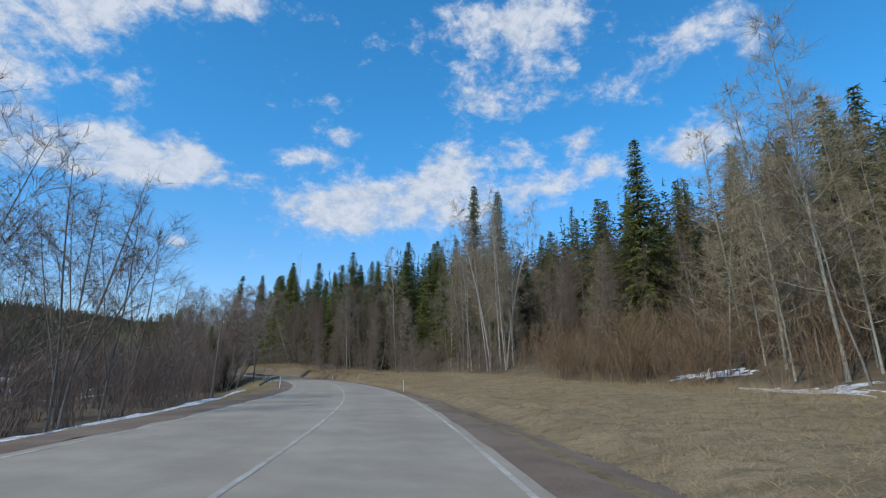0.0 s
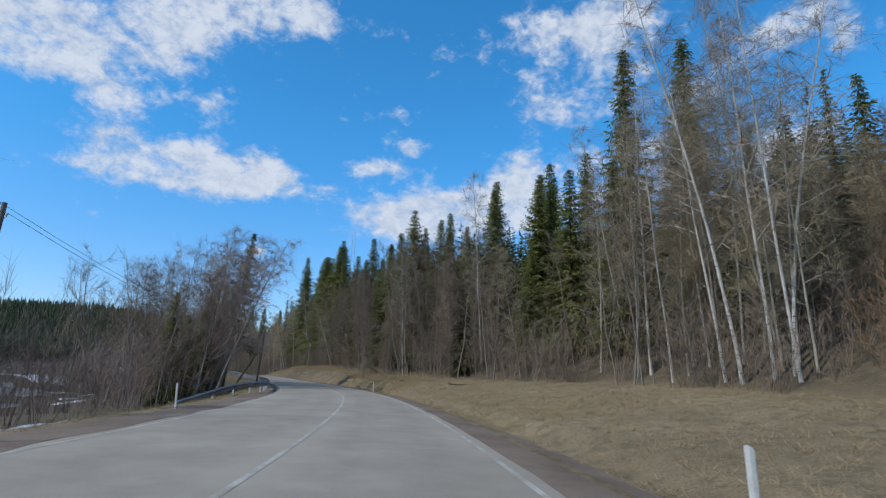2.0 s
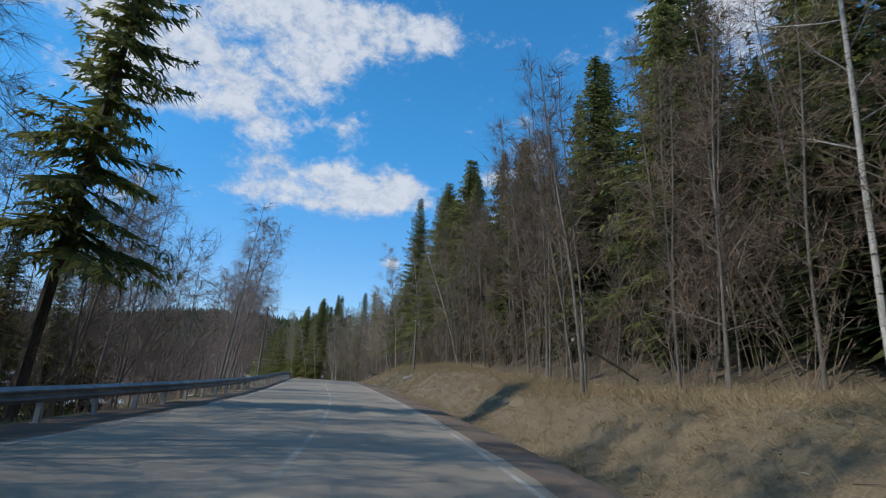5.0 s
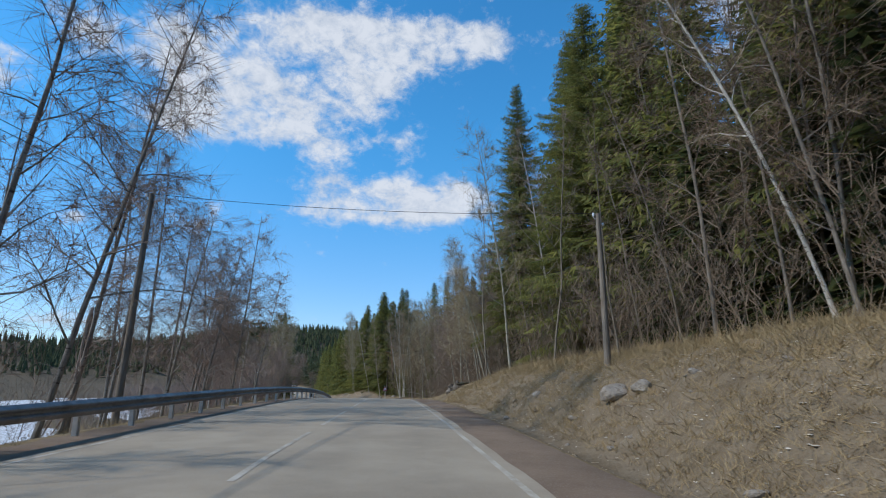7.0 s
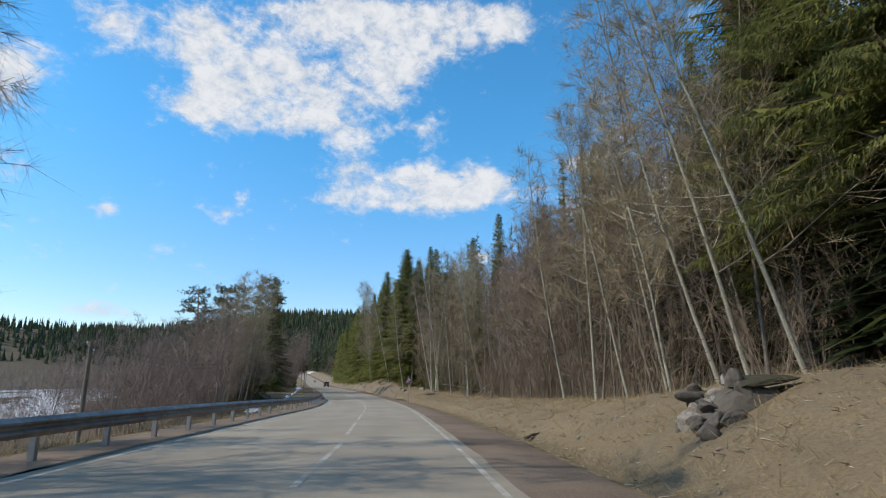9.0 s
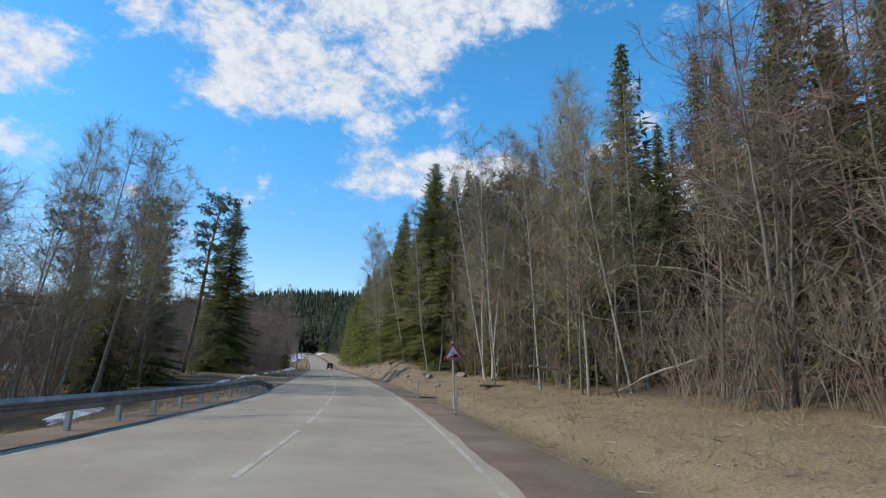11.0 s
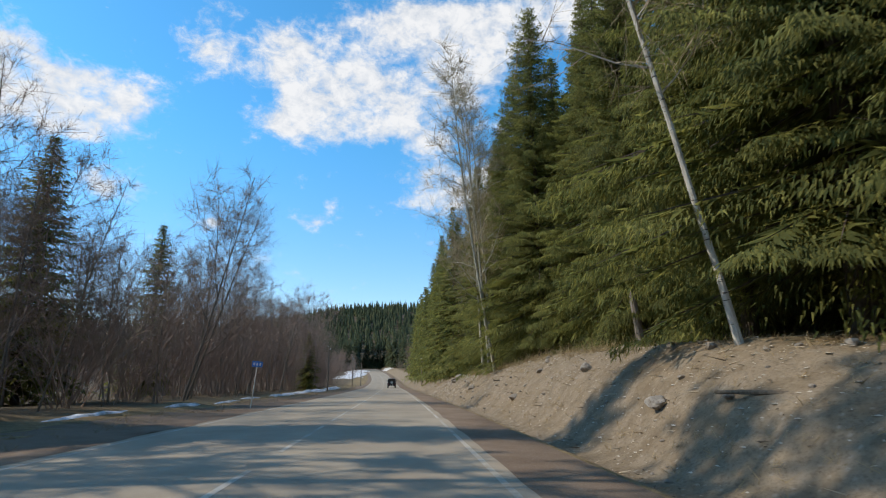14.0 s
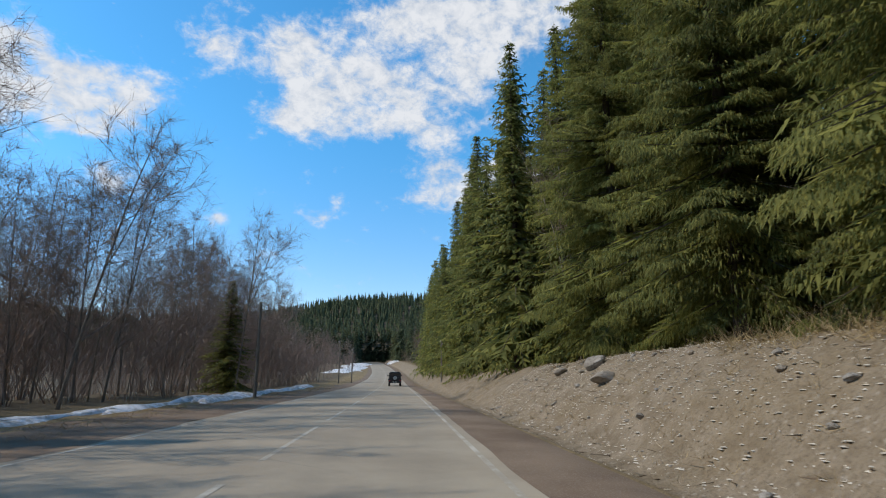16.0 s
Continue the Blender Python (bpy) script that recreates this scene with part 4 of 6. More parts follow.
STOCK["twiggy"] = [stock("aspen_tree", "leafless aspen with many thin level straw-brown branches", "aspen tree", G, bare_meshes(18, sd_, 0.0036, 0.12, 52, 0.17, 0.22, 0.05, twigs=14, bend=1.7), (ASPEN_BARK, TWIG_STRAW), BOTH)
                   for sd_ in (81, 82)]
STOCK["alder"] = [stock("alder_tree", "leafless grey-brown alder with dense bare twigs", "alder tree", G, bare_meshes(14, sd_, 0.0041, 0.2, 20, 0.30, 0.8, 0.0, twigs=12, fork=1, bend=2.0), (ALDER_BARK, TWIG_BROWN), BOTH)
                  for sd_ in (7, 8, 9)]
STOCK["red_alder"] = [stock("alder_tree", "leafless alder with reddish-brown catkin-laden twigs", "alder tree", G, bare_meshes(14, sd_, 0.0042, 0.15, 26, 0.32, 0.75, 0.15, twigs=15, fork=1, bend=2.2), (ALDER_BARK, TWIG_PURPLE), BOTH)
                      for sd_ in (17, 18)]
STOCK["thin"] = [stock("young_tree", "thin leafless young tree with pale grey bark", "young tree", G, bare_meshes(11, sd_, 0.0030, 0.3, 14, 0.2, 0.9, 0.0, twigs=8, branches=6, bend=4.0), (YOUNG_BARK, TWIG_GREY), BOTH)
                 for sd_ in (11, 12, 13)]
STOCK["brushy"] = [stock("alder_tree", "slender leafless alder with brown brushy crown", "alder tree", G, bare_meshes(15, sd_, 0.0036, 0.12, 22, 0.2, 0.7, 0.1, twigs=12, bend=2.0), (ALDER_BARK, TWIG_BROWN), BOTH)
                   for sd_ in (51, 52)]
STOCK["weeping"] = [stock("birch_tree", "leafless birch with grey bark and fine hanging twigs", "birch tree", G, bare_meshes(16, sd_, 0.0056, 0.22, 24, 0.26, 0.8, 0.45, twigs=20, bend=2.0), (GREY_BIRCH, TWIG_PURPLE), BOTH)
                    for sd_ in (61, 62, 63)]

# ---------------------------------------------------------------- woods
def replicate(v, f, places, turns, sizes, widths=None):
    """One big mesh out of many copies of a small one."""
    n, k = len(places), len(v)
    c, s = np.cos(turns)[:, None], np.sin(turns)[:, None]
    w = (sizes if widths is None else widths)[:, None]
    x, y = v[None, :, 0] * w, v[None, :, 1] * w
    out = np.stack([x * c - y * s + places[:, 0:1], x * s + y * c + places[:, 1:2], v[None, :, 2] * sizes[:, None] + places[:, 2:3]], -1)
    return out.reshape(-1, 3), (f[None] + (np.arange(n) * k)[:, None, None]).reshape(-1, 3)


def stuff(name, label, category, batches, mat):
    V, F, n = [], [], 0
    for v, f in batches:
        V.append(v), F.append(f + n)
        n += len(v)
    ob = new(name, mesh_np(name, np.vstack(V), np.vstack(F), (mat,)))
    return tagged(ob, label, category, kind="stuff")


def scatter(n, s0, s1, d0, d1, seed, gap=0.0):
    """Random places in a stretch along the road, at least gap metres apart."""
    r = np.random.RandomState(seed)
    got = []
    tries = 0
    while len(got) < n and tries < n * 30:
        tries += 1
        p = (r.uniform(s0, s1), r.uniform(d0, d1))
        if gap and any((p[0] - q[0]) ** 2 + (p[1] - q[1]) ** 2 < gap * gap for q in got):
            continue
        got.append(p)
    return np.array(got)


def bank_top(s):
    return table(s, BANK_AT)


def spire(h, rad, seed):
    """A far conifer: four ragged skirts, each narrower than the one below."""
    r = np.random.RandomState(seed)
    V, F = [], []
    for k, (lo, hi, w) in enumerate(((0.04, 0.5, 1.0), (0.26, 0.7, 0.8), (0.48, 0.86, 0.55), (0.7, 1.0, 0.3))):
        n = 5
        a = np.arange(n) * 6.283 / n + r.uniform(0, 6)
        q = rad * w * r.uniform(0.75, 1.3, n)
        b = len(V)
        V += [(q[i] * math.cos(a[i]), q[i] * math.sin(a[i]), h * (lo + r.uniform(-0.04, 0.06))) for i in range(n)] + [(r.normal(0, 0.1), r.normal(0, 0.1), h * hi)]
        F += [(b + i, b + (i + 1) % n, b + n) for i in range(n)]
    return np.array(V), np.array(F)


def hill_woods():
    """Spruce wood behind the first rows of trees and on the far ridges."""
    r = np.random.RandomState(5)
    low = [low_spruce(21, rd, sd_, 210, 0.17) for sd_, rd in ((31, 3.0), (32, 2.5), (33, 3.4))]
    far = [spire(19, 2.6, 41), spire(21, 2.2, 42)]
    # the hill at the right, row behind row
    pts = []
    for s0, s1, d0, d1, n in ((-40, 60, 42, 100, 330), (40, 110, 32, 95, 360), (100, 260, 24, 75, 460), (255, 460, 19, 50, 330), (440, 590, 15, 60, 200), (585, 640, 9, 70, 160), (600, 640, -75, -9, 170), (637.6, 640, -10, 10, 26)):
        pts.append(scatter(n, s0, s1, d0, d1, int(s0 + 500)))
    P = np.vstack(pts)
    where = at(P[:, 0], P[:, 1], -0.3)
    pick = r.randint(0, 3, len(P))
    size = r.uniform(0.8, 1.25, len(P)) * (0.70 + 0.3 * ease(P[:, 0], 118, 150))
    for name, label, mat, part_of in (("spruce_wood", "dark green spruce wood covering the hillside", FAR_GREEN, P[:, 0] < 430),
                                      ("roadside_wood", "green spruce wood where the road climbs away", HAZE_GREEN, P[:, 0] >= 430)):
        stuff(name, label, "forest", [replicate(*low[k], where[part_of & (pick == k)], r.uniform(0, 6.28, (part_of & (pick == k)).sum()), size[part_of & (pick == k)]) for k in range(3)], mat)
    # young spruces that close the wood's edge below the tall crowns
    P = np.vstack([scatter(n, s0, s1, d0, d1, int(s0) + 900) for s0, s1, d0, d1, n in (
        (72, 96, 22, 34, 90), (94, 122, 13.5, 25, 130), (118, 172, 14.5, 24, 190), (168, 196, 15, 24, 110), (194, 252, 17.5, 27, 190), (248, 290, 16.5, 27, 190), (288, 356, 17, 26, 170))])
    where = at(P[:, 0], P[:, 1], -0.3)
    pick = r.randint(0, 3, len(P))
    size = r.uniform(0.34, 0.66, len(P))
    # the darker needle colour is kept here for the dim interior of the wood
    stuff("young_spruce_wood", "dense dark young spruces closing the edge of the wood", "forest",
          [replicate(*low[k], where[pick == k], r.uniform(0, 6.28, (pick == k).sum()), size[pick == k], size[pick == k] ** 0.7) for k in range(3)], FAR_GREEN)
    # ridges round the valley
    x, y = [], []
    for (cx, cy, ang, length, width, high), n in zip(RIDGES[:4], (4800, 4200, 1300, 1500)):
        u, v = r.uniform(-1.3, 1.3, n) * length, r.uniform(-1.25, 1.25, n) * width
        x.append(cx + u * math.cos(ang) - v * math.sin(ang)), y.append(cy + u * math.sin(ang) + v * math.cos(ang))
    x, y = np.concatenate(x), np.concatenate(y)
    z = far_height(x, y)
    near = np.sqrt((x[:, None] - LX[::10]) ** 2 + (y[:, None] - LY[::10]) ** 2).min(-1)
    keep = (z > 4 + 6 * wave(x, y, 120, 4)) & (near > 165)
    x, y, z = x[keep], y[keep], z[keep]
    where = np.column_stack([x, y, z - 0.5])
    pick = r.randint(0, 2, len(x))
    batches = []
    for k in range(2):
        m = pick == k
        batches.append(replicate(*far[k], where[m], r.uniform(0, 6.28, m.sum()), r.uniform(0.45, 0.9, m.sum()), r.uniform(0.75, 1.2, m.sum())))
    stuff("ridge_forest", "distant dark conifer forest on the ridges", "forest", batches, HAZE_GREEN)


def bush(h, seed, stems=7, spread=0.9, twigs=9):
    """A leafless shrub of several thin stems."""
    r = np.random.RandomState(seed)
    s = Soup()
    for k in range(stems):
        a, hh = r.uniform(0, 6.28), h * r.uniform(0.55, 1.1)
        b = np.array([np.cos(a), np.sin(a), 0]) * r.uniform(0.05, 0.45)
        d = unit(np.array([np.cos(a) * spread * r.uniform(0.1, 0.7), np.sin(a) * spread * r.uniform(0.1, 0.7), 1.0]))
        mid = b + d * hh * 0.55
        d2 = unit(d + r.normal(0, 0.18, 3))
        s.spikes([b, mid - d2 * 0.1], [d * hh * 0.75, d2 * hh * 0.55], [0.008 + 0.002 * h, 0.008])
        u = r.uniform(0.25, 1.0, twigs)
        o = np.where((u < 0.55)[:, None], b + d * (hh * u)[:, None], mid + d2 * (hh * (u - 0.55))[:, None])
        t = unit(d * 0.8 + r.normal(0, 0.5, (twigs, 3)) + np.array([0, 0, 0.25]))
        tl = hh * r.uniform(0.15, 0.38, twigs)
        for oo, tt, ww in ((o, t * tl[:, None], 0.013), (o + t * (tl * 0.45)[:, None], unit(t + r.normal(0, 0.55, (twigs, 3))) * (tl * 0.6)[:, None], 0.009),
                           (o + t * (tl * 0.25)[:, None], unit(t + r.normal(0, 0.6, (twigs, 3))) * (tl * 0.55)[:, None], 0.009),
                           (o + t * (tl * 0.65)[:, None], unit(t + r.normal(0, 0.6, (twigs, 3))) * (tl * 0.5)[:, None], 0.009)):
            s.darts(oo, tt, unit(np.cross(tt, r.normal(0, 1, tt.shape))), np.full(twigs, ww))
    return s.arrays()


def thicket(name, label, mat, rows, h, seed, stems=7, twigs=9, spread=0.9):
    r = np.random.RandomState(seed)
    kinds = [bush(h, seed * 10 + k, stems, spread, twigs) for k in range(4)]
    P = np.vstack([scatter(n, s0, s1, d0, d1, seed + i) for i, (s0, s1, d0, d1, n) in enumerate(rows)])
    where = at(P[:, 0], P[:, 1], -0.05)
    pick = r.randint(0, 4, len(P))
    stuff(name, label, "thicket", [replicate(*kinds[k], where[pick == k], r.uniform(0, 6.28, (pick == k).sum()), r.uniform(0.6, 1.25, (pick == k).sum())) for k in range(4)], mat)


hill_woods()
# right side
thicket("willow_thicket", "orange-brown leafless willow bushes behind the meadow", TWIG_RED, [(22, 62, 21, 33, 130), (30, 58, 18, 24, 50)], 4.0, 2, 8, 12)
thicket("alder_thicket", "grey-brown leafless underwood below the trees", TWIG_GREY,
        [(-30, 30, 24, 46, 90), (14, 78, 25, 44, 230), (62, 76, 17, 26, 70), (76, 106, 12.5, 18, 80), (92, 180, 10.8, 18, 330), (176, 200, 12, 18, 60), (200, 240, 12.2, 15, 110), (196, 262, 13.5, 24, 130), (240, 286, 12.6, 19, 150), (150, 186, 13, 24, 70), (430, 620, 11, 18, 120)], 4.2, 3, 6, 7)
# left side
thicket("valley_scrub", "dark brown leafless shrubs on the slope below the road", TWIG_DARK, [(-40, 120, -48, -12.5, 400), (10, 70, -20, -11, 110), (120, 165, -40, -13, 90)], 5.2, 14, 7, 9)
thicket("valley_thicket", "dark reddish-brown leafless shrubs filling the valley side", TWIG_PURPLE,
        [(228, 285, -45, -15, 200), (296, 420, -55, -11.5, 380), (400, 600, -45, -11, 200)], 5.2, 4, 7, 8)
thicket("alder_scrub", "tall dense reddish-brown alder scrub beside the road", TWIG_PURPLE, [(298, 352, -22, -10.8, 90), (350, 440, -22, -10.5, 120), (236, 284, -26, -13.5, 80), (92, 150, -22, -10.8, 90), (150, 165, -20, -11, 12)], 7.6, 9, 6, 18, 1.0)
thicket("valley_wood", "grey-brown leafless wood on the valley floor", TWIG_GREY, [(110, 340, -150, -52, 560), (230, 420, -150, -30, 200)], 6.5, 23, 5, 4, 0.9)
thicket("field_scrub", "low brown scrub on the snowy valley floor", TWIG_GREY, [(90, 260, -145, -60, 420), (0, 330, -75, -28, 180)], 3.4, 6, 5, 6)


SINGLES = []


def stand(key, *places):
    """Single trees that stand out: metres along, metres right, height in metres, lean away from the road in degrees."""
    SINGLES.extend((key, *p) for p in places)


stand("spruce", (82.4, 24.4, 27.5, 0), (76.5, 25.5, 24.5, 0), (92.5, 22.4, 20.3, 0), (97, 25, 19, 0), (49.6, 30, 21.8, 0))
stand("spruce_far", (48.8, 34, 16, 0), (43.4, 36, 16, 0), (38.6, 36.5, 15.8, 0), (46, 44, 17.7, 0), (34.4, 36, 17.5, 0), (29, 32, 15.7, 0),
      (53, 50, 19, 0), (63, 34, 18, 0), (57, 38, 16, 0), (41, 45, 18, 0))
stand("spruce", (92, 20.3, 18, 0), (97.2, 24, 20, 0), (84.2, 20, 17.2, 0), (88.6, 24, 19.5, 0), (79, 21, 16, 0), (87, 17.5, 11, 0),
      (73.5, 24, 17, 0), (102.4, 20, 20.5, 0))
stand("spruce_far", (76, 34.5, 16, 0), (71, 36, 17, 0), (68, 38, 18, 0), (62.3, 38, 17, 0), (60, 36, 15.5, 0), (73, 33, 14, 0),
      (57, 42, 17, 0))
stand("spruce", (112, 18.2, 20.5, 0), (139, 20, 23.5, 0), (133.5, 16, 20.6, 0), (106.5, 22.0, 22.6, 0), (119.9, 20, 21.5, 0), (110.9, 20, 17.5, 0),
      (117.5, 24, 16, 0), (115.5, 17, 16, 0), (104, 17.5, 15, 0), (127.5, 18.3, 25, 0), (124, 15.5, 18, 0), (146, 16, 20, 0),
      (156, 17, 22, 0), (165, 16.5, 22, 0), (176.7, 18.9, 28, 0), (166.6, 23.5, 27.5, 0))
stand("spruce_high", (191.5, 14.5, 30, 0, 1.1), (199.0, 16.5, 28, 0))
stand("aspen", (196.0, 12.2, 15, -15), (198.5, 12.8, 16, -12), (194.0, 12.4, 14, -18), (201.5, 12.6, 15, -10), (203.0, 13.2, 14, -8), (205.0, 12.4, 14, -12))
stand("spruce_slim", (189.0, 16, 17.2, 0))
stand("spruce", (186.5, 18.5, 28, 0))
stand("spruce_near", (181.5, 16.5, 27, 0), (175.5, 15.5, 26, 0))
stand("spruce", (178, 20, 30, 0), (171, 17, 27, 0), (190, 21, 28, 0), (184, 22, 30, 0), (207.5, 25.2, 27, 0), (211.6, 24.0, 27, 0))
stand("spruce_near", (292.5, 11.8, 27, 0), (287.5, 13.4, 24, 0))
stand("spruce", (304.0, 20.5, 29, 0), (293.3, 26.4, 29, 0))
stand("leaning_spruce", (121.0, -9.4, 22, -5))
stand("weeping", (99, -9.6, 17, -13), (101.5, -10.4, 18, -11), (104, -10.2, 17, -14), (106.5, -11.2, 17, -9), (97, -11, 17, -10), (110, -11.4, 15, -8),
      (114.5, -11.8, 15, -8), (128, -11.5, 14, -5), (132.5, -11.8, 14, -6), (137, -12, 13, -4))
stand("spruce", (103, -11.2, 9, 0), (106, -11.8, 10, 0), (110, -11.0, 8.5, 0), (114, -11.4, 9, 0), (118, -11.0, 8, 0), (366, -10.6, 8.5, 0))
stand("weeping", (192.0, -9.6, 13.5, -5), (188.0, -10.4, 17.5, -6), (111.5, -12.0, 17, -7), (108.5, -10.6, 18, -10))
stand("spruce", (108, -13.5, 10, 0), (112.5, -12.5, 9, 0), (104, -13, 9, 0), (117, -14, 10, 0), (126, -13, 9, 0), (100, -14, 11, 0),
      (133, -14, 9, 0), (141, -15, 10, 0))
stand("spruce_near", (295.9, -13.9, 22.5, 0, 1.05))
stand("spruce", (298.5, -15.5, 17, 0), (312.7, -17.6, 15, 0), (335.4, -20.7, 16.5, 0), (274.0, -22.0, 12, 0))
stand("pine", (289.1, -16.7, 21.5, -5), (283.0, -20.0, 19, -3), (292.0, -23.0, 20, 0), (278.0, -24.0, 18, 2))
stand("spruce", (454.0, 13.5, 26, 0))
stand("aspen", (28.5, 24.5, 17, -7))
stand("thin", (25.5, 23.9, 14, -6))
stand("aspen", (23.5, 23.2, 19, -5))
stand("thin", (21.6, 22.4, 13, -6), (70.4, 17.2, 13, -3), (71.0, 17.0, 14, 3))
stand("birch", (65.5, 19.6, 22, -4), (64.5, 20.4, 21, -1), (64.0, 21.0, 21, 1), (73.0, 19.5, 20, -2))
stand("thin", (101.0, 9.8, 13, -5))
stand("alder", (102.1, 12.6, 15, -4))
stand("thin", (90.2, 11.6, 13, -1))
stand("birch", (94.4, 15.6, 21, -1))
stand("thin", (83.5, 12.3, 12, 0))
stand("brushy", (84.5, 13.0, 11, 3))
stand("birch", (110.7, 11.8, 16, -8))
stand("thin", (102.8, 9.3, 15, -4), (101.3, 9.5, 15, -12))
stand("alder", (117.8, 8.4, 12, 0))
stand("thin", (118.6, 8.8, 11, 4))
stand("brushy", (129.0, 11.5, 15, 0))
stand("thin", (183.4, 9.6, 17, 0))
stand("aspen", (176.6, 9.7, 17, -6))
stand("thin", (167.7, 9.8, 14, 0), (160.0, 9.9, 9, 0))
stand("birch", (152.4, 12.0, 13, -12), (178.8, 14.0, 18, -7))
stand("aspen", (206.6, 11.5, 15, -2))
stand("thin", (207.2, 11.9, 14, 0))
stand("aspen", (212.4, 11.8, 15, -6), (210.5, 16.0, 17, -5), (209.0, 18.0, 17, -7), (205.7, 18.6, 18, -8))
stand("birch", (262.6, 11.6, 19, 0), (263.4, 12.1, 20, -2), (268.2, 13.3, 19, -1))
stand("thin", (257.5, 10.4, 13, -2), (262.5, 13.7, 14, 0))
stand("aspen", (252.0, 11.6, 15, -6), (246.0, 14.0, 16, -10))
stand("alder", (248.2, 12.4, 13, -4))
stand("birch", (276.5, 15.5, 19, 0), (264.6, 11.5, 19, -5), (261.2, 10.8, 17, -10))
stand("aspen", (281.2, 9.9, 19, -9))
stand("pine", (266.5, 15.0, 18, -3), (272.5, 14.2, 19, -3), (278.0, 15.6, 20, -2), (282.5, 13.6, 19, -5), (275.0, 17.5, 20, 0))
stand("spruce_slim", (285.8, 12.3, 22, 0))
stand("birch", (292.2, 8.8, 18, -8))
stand("aspen", (327.2, 9.0, 25, -4), (326.4, 9.4, 23, -3), (323.4, 8.8, 25, -6), (319.6, 8.6, 24, -7))
stand("thin", (352.5, 11.6, 15, -5), (353.8, 12.2, 13, -4))
stand("weeping", (163.8, -10.6, 18, -9), (172.5, -11.4, 16, -6), (160.5, -9.8, 19, -10), (177, -11.6, 15, -5), (168, -11, 15.5, -7), (170.5, -12.2, 15, -5),
      (174.5, -10.9, 14, -6), (181, -11.6, 13.5, -4), (186, -12.1, 13, -4), (194, -12.4, 12, -3), (156.0, -9.6, 19, -8))
stand("spruce_near", (268.5, -14.8, 12.5, 0))
stand("spruce", (262.0, -15.5, 11, 0))
stand("birch", (192.2, -13.0, 13, -4))
stand("weeping", (199.2, -12.7, 12, -2), (184, -12.2, 14, -4))
stand("birch", (197.5, -12.0, 12, -3))
stand("weeping", (188.5, -12.6, 13, -5))
stand("birch", (107.0, -11.0, 17, -3), (109.0, -12.0, 18, -4), (104.5, -11.5, 16, -2), (113.0, -12.5, 17, -3))
stand("aspen", (254.0, -14.5, 16, -7), (255.5, -16.0, 17, -5), (257.5, -14.2, 17, -8), (259.0, -17.0, 16, -4), (260.5, -15.0, 17.5, -6), (262.5, -14.0, 16, -9),
      (264.0, -16.5, 17, -5), (258.0, -18.5, 15, -3), (266.0, -15.2, 16, -6), (251.5, -15.6, 15, -6))
stand("red_alder", (364.8, -9.6, 13.5, -9), (316.0, -10.5, 14, -10), (318.0, -11.0, 13, -12), (345.0, -10.5, 12, -9))
stand("alder", (24.0, -10.8, 11, -6), (27.5, -12.0, 12.5, -4), (33.0, -12.4, 12, -2), (38.0, -13.0, 11, -4), (31.0, -13.8, 12, -4), (18.0, -11.6, 12, -4),
      (55.0, -14.5, 11, -3), (58.0, -15.0, 11, -6))
BROAD = {"spruce": 1.25, "spruce_near": 1.2, "spruce_far": 1.2}
BASE_HEIGHT = {"spruce": 26, "spruce_near": 27, "spruce_high": 27, "spruce_slim": 26, "spruce_far": 22, "leaning_spruce": 20, "brushy": 15, "twiggy": 18, "weeping": 16, "pine": 20, "birch": 20, "aspen": 20, "alder": 14, "red_alder": 14, "thin": 11}


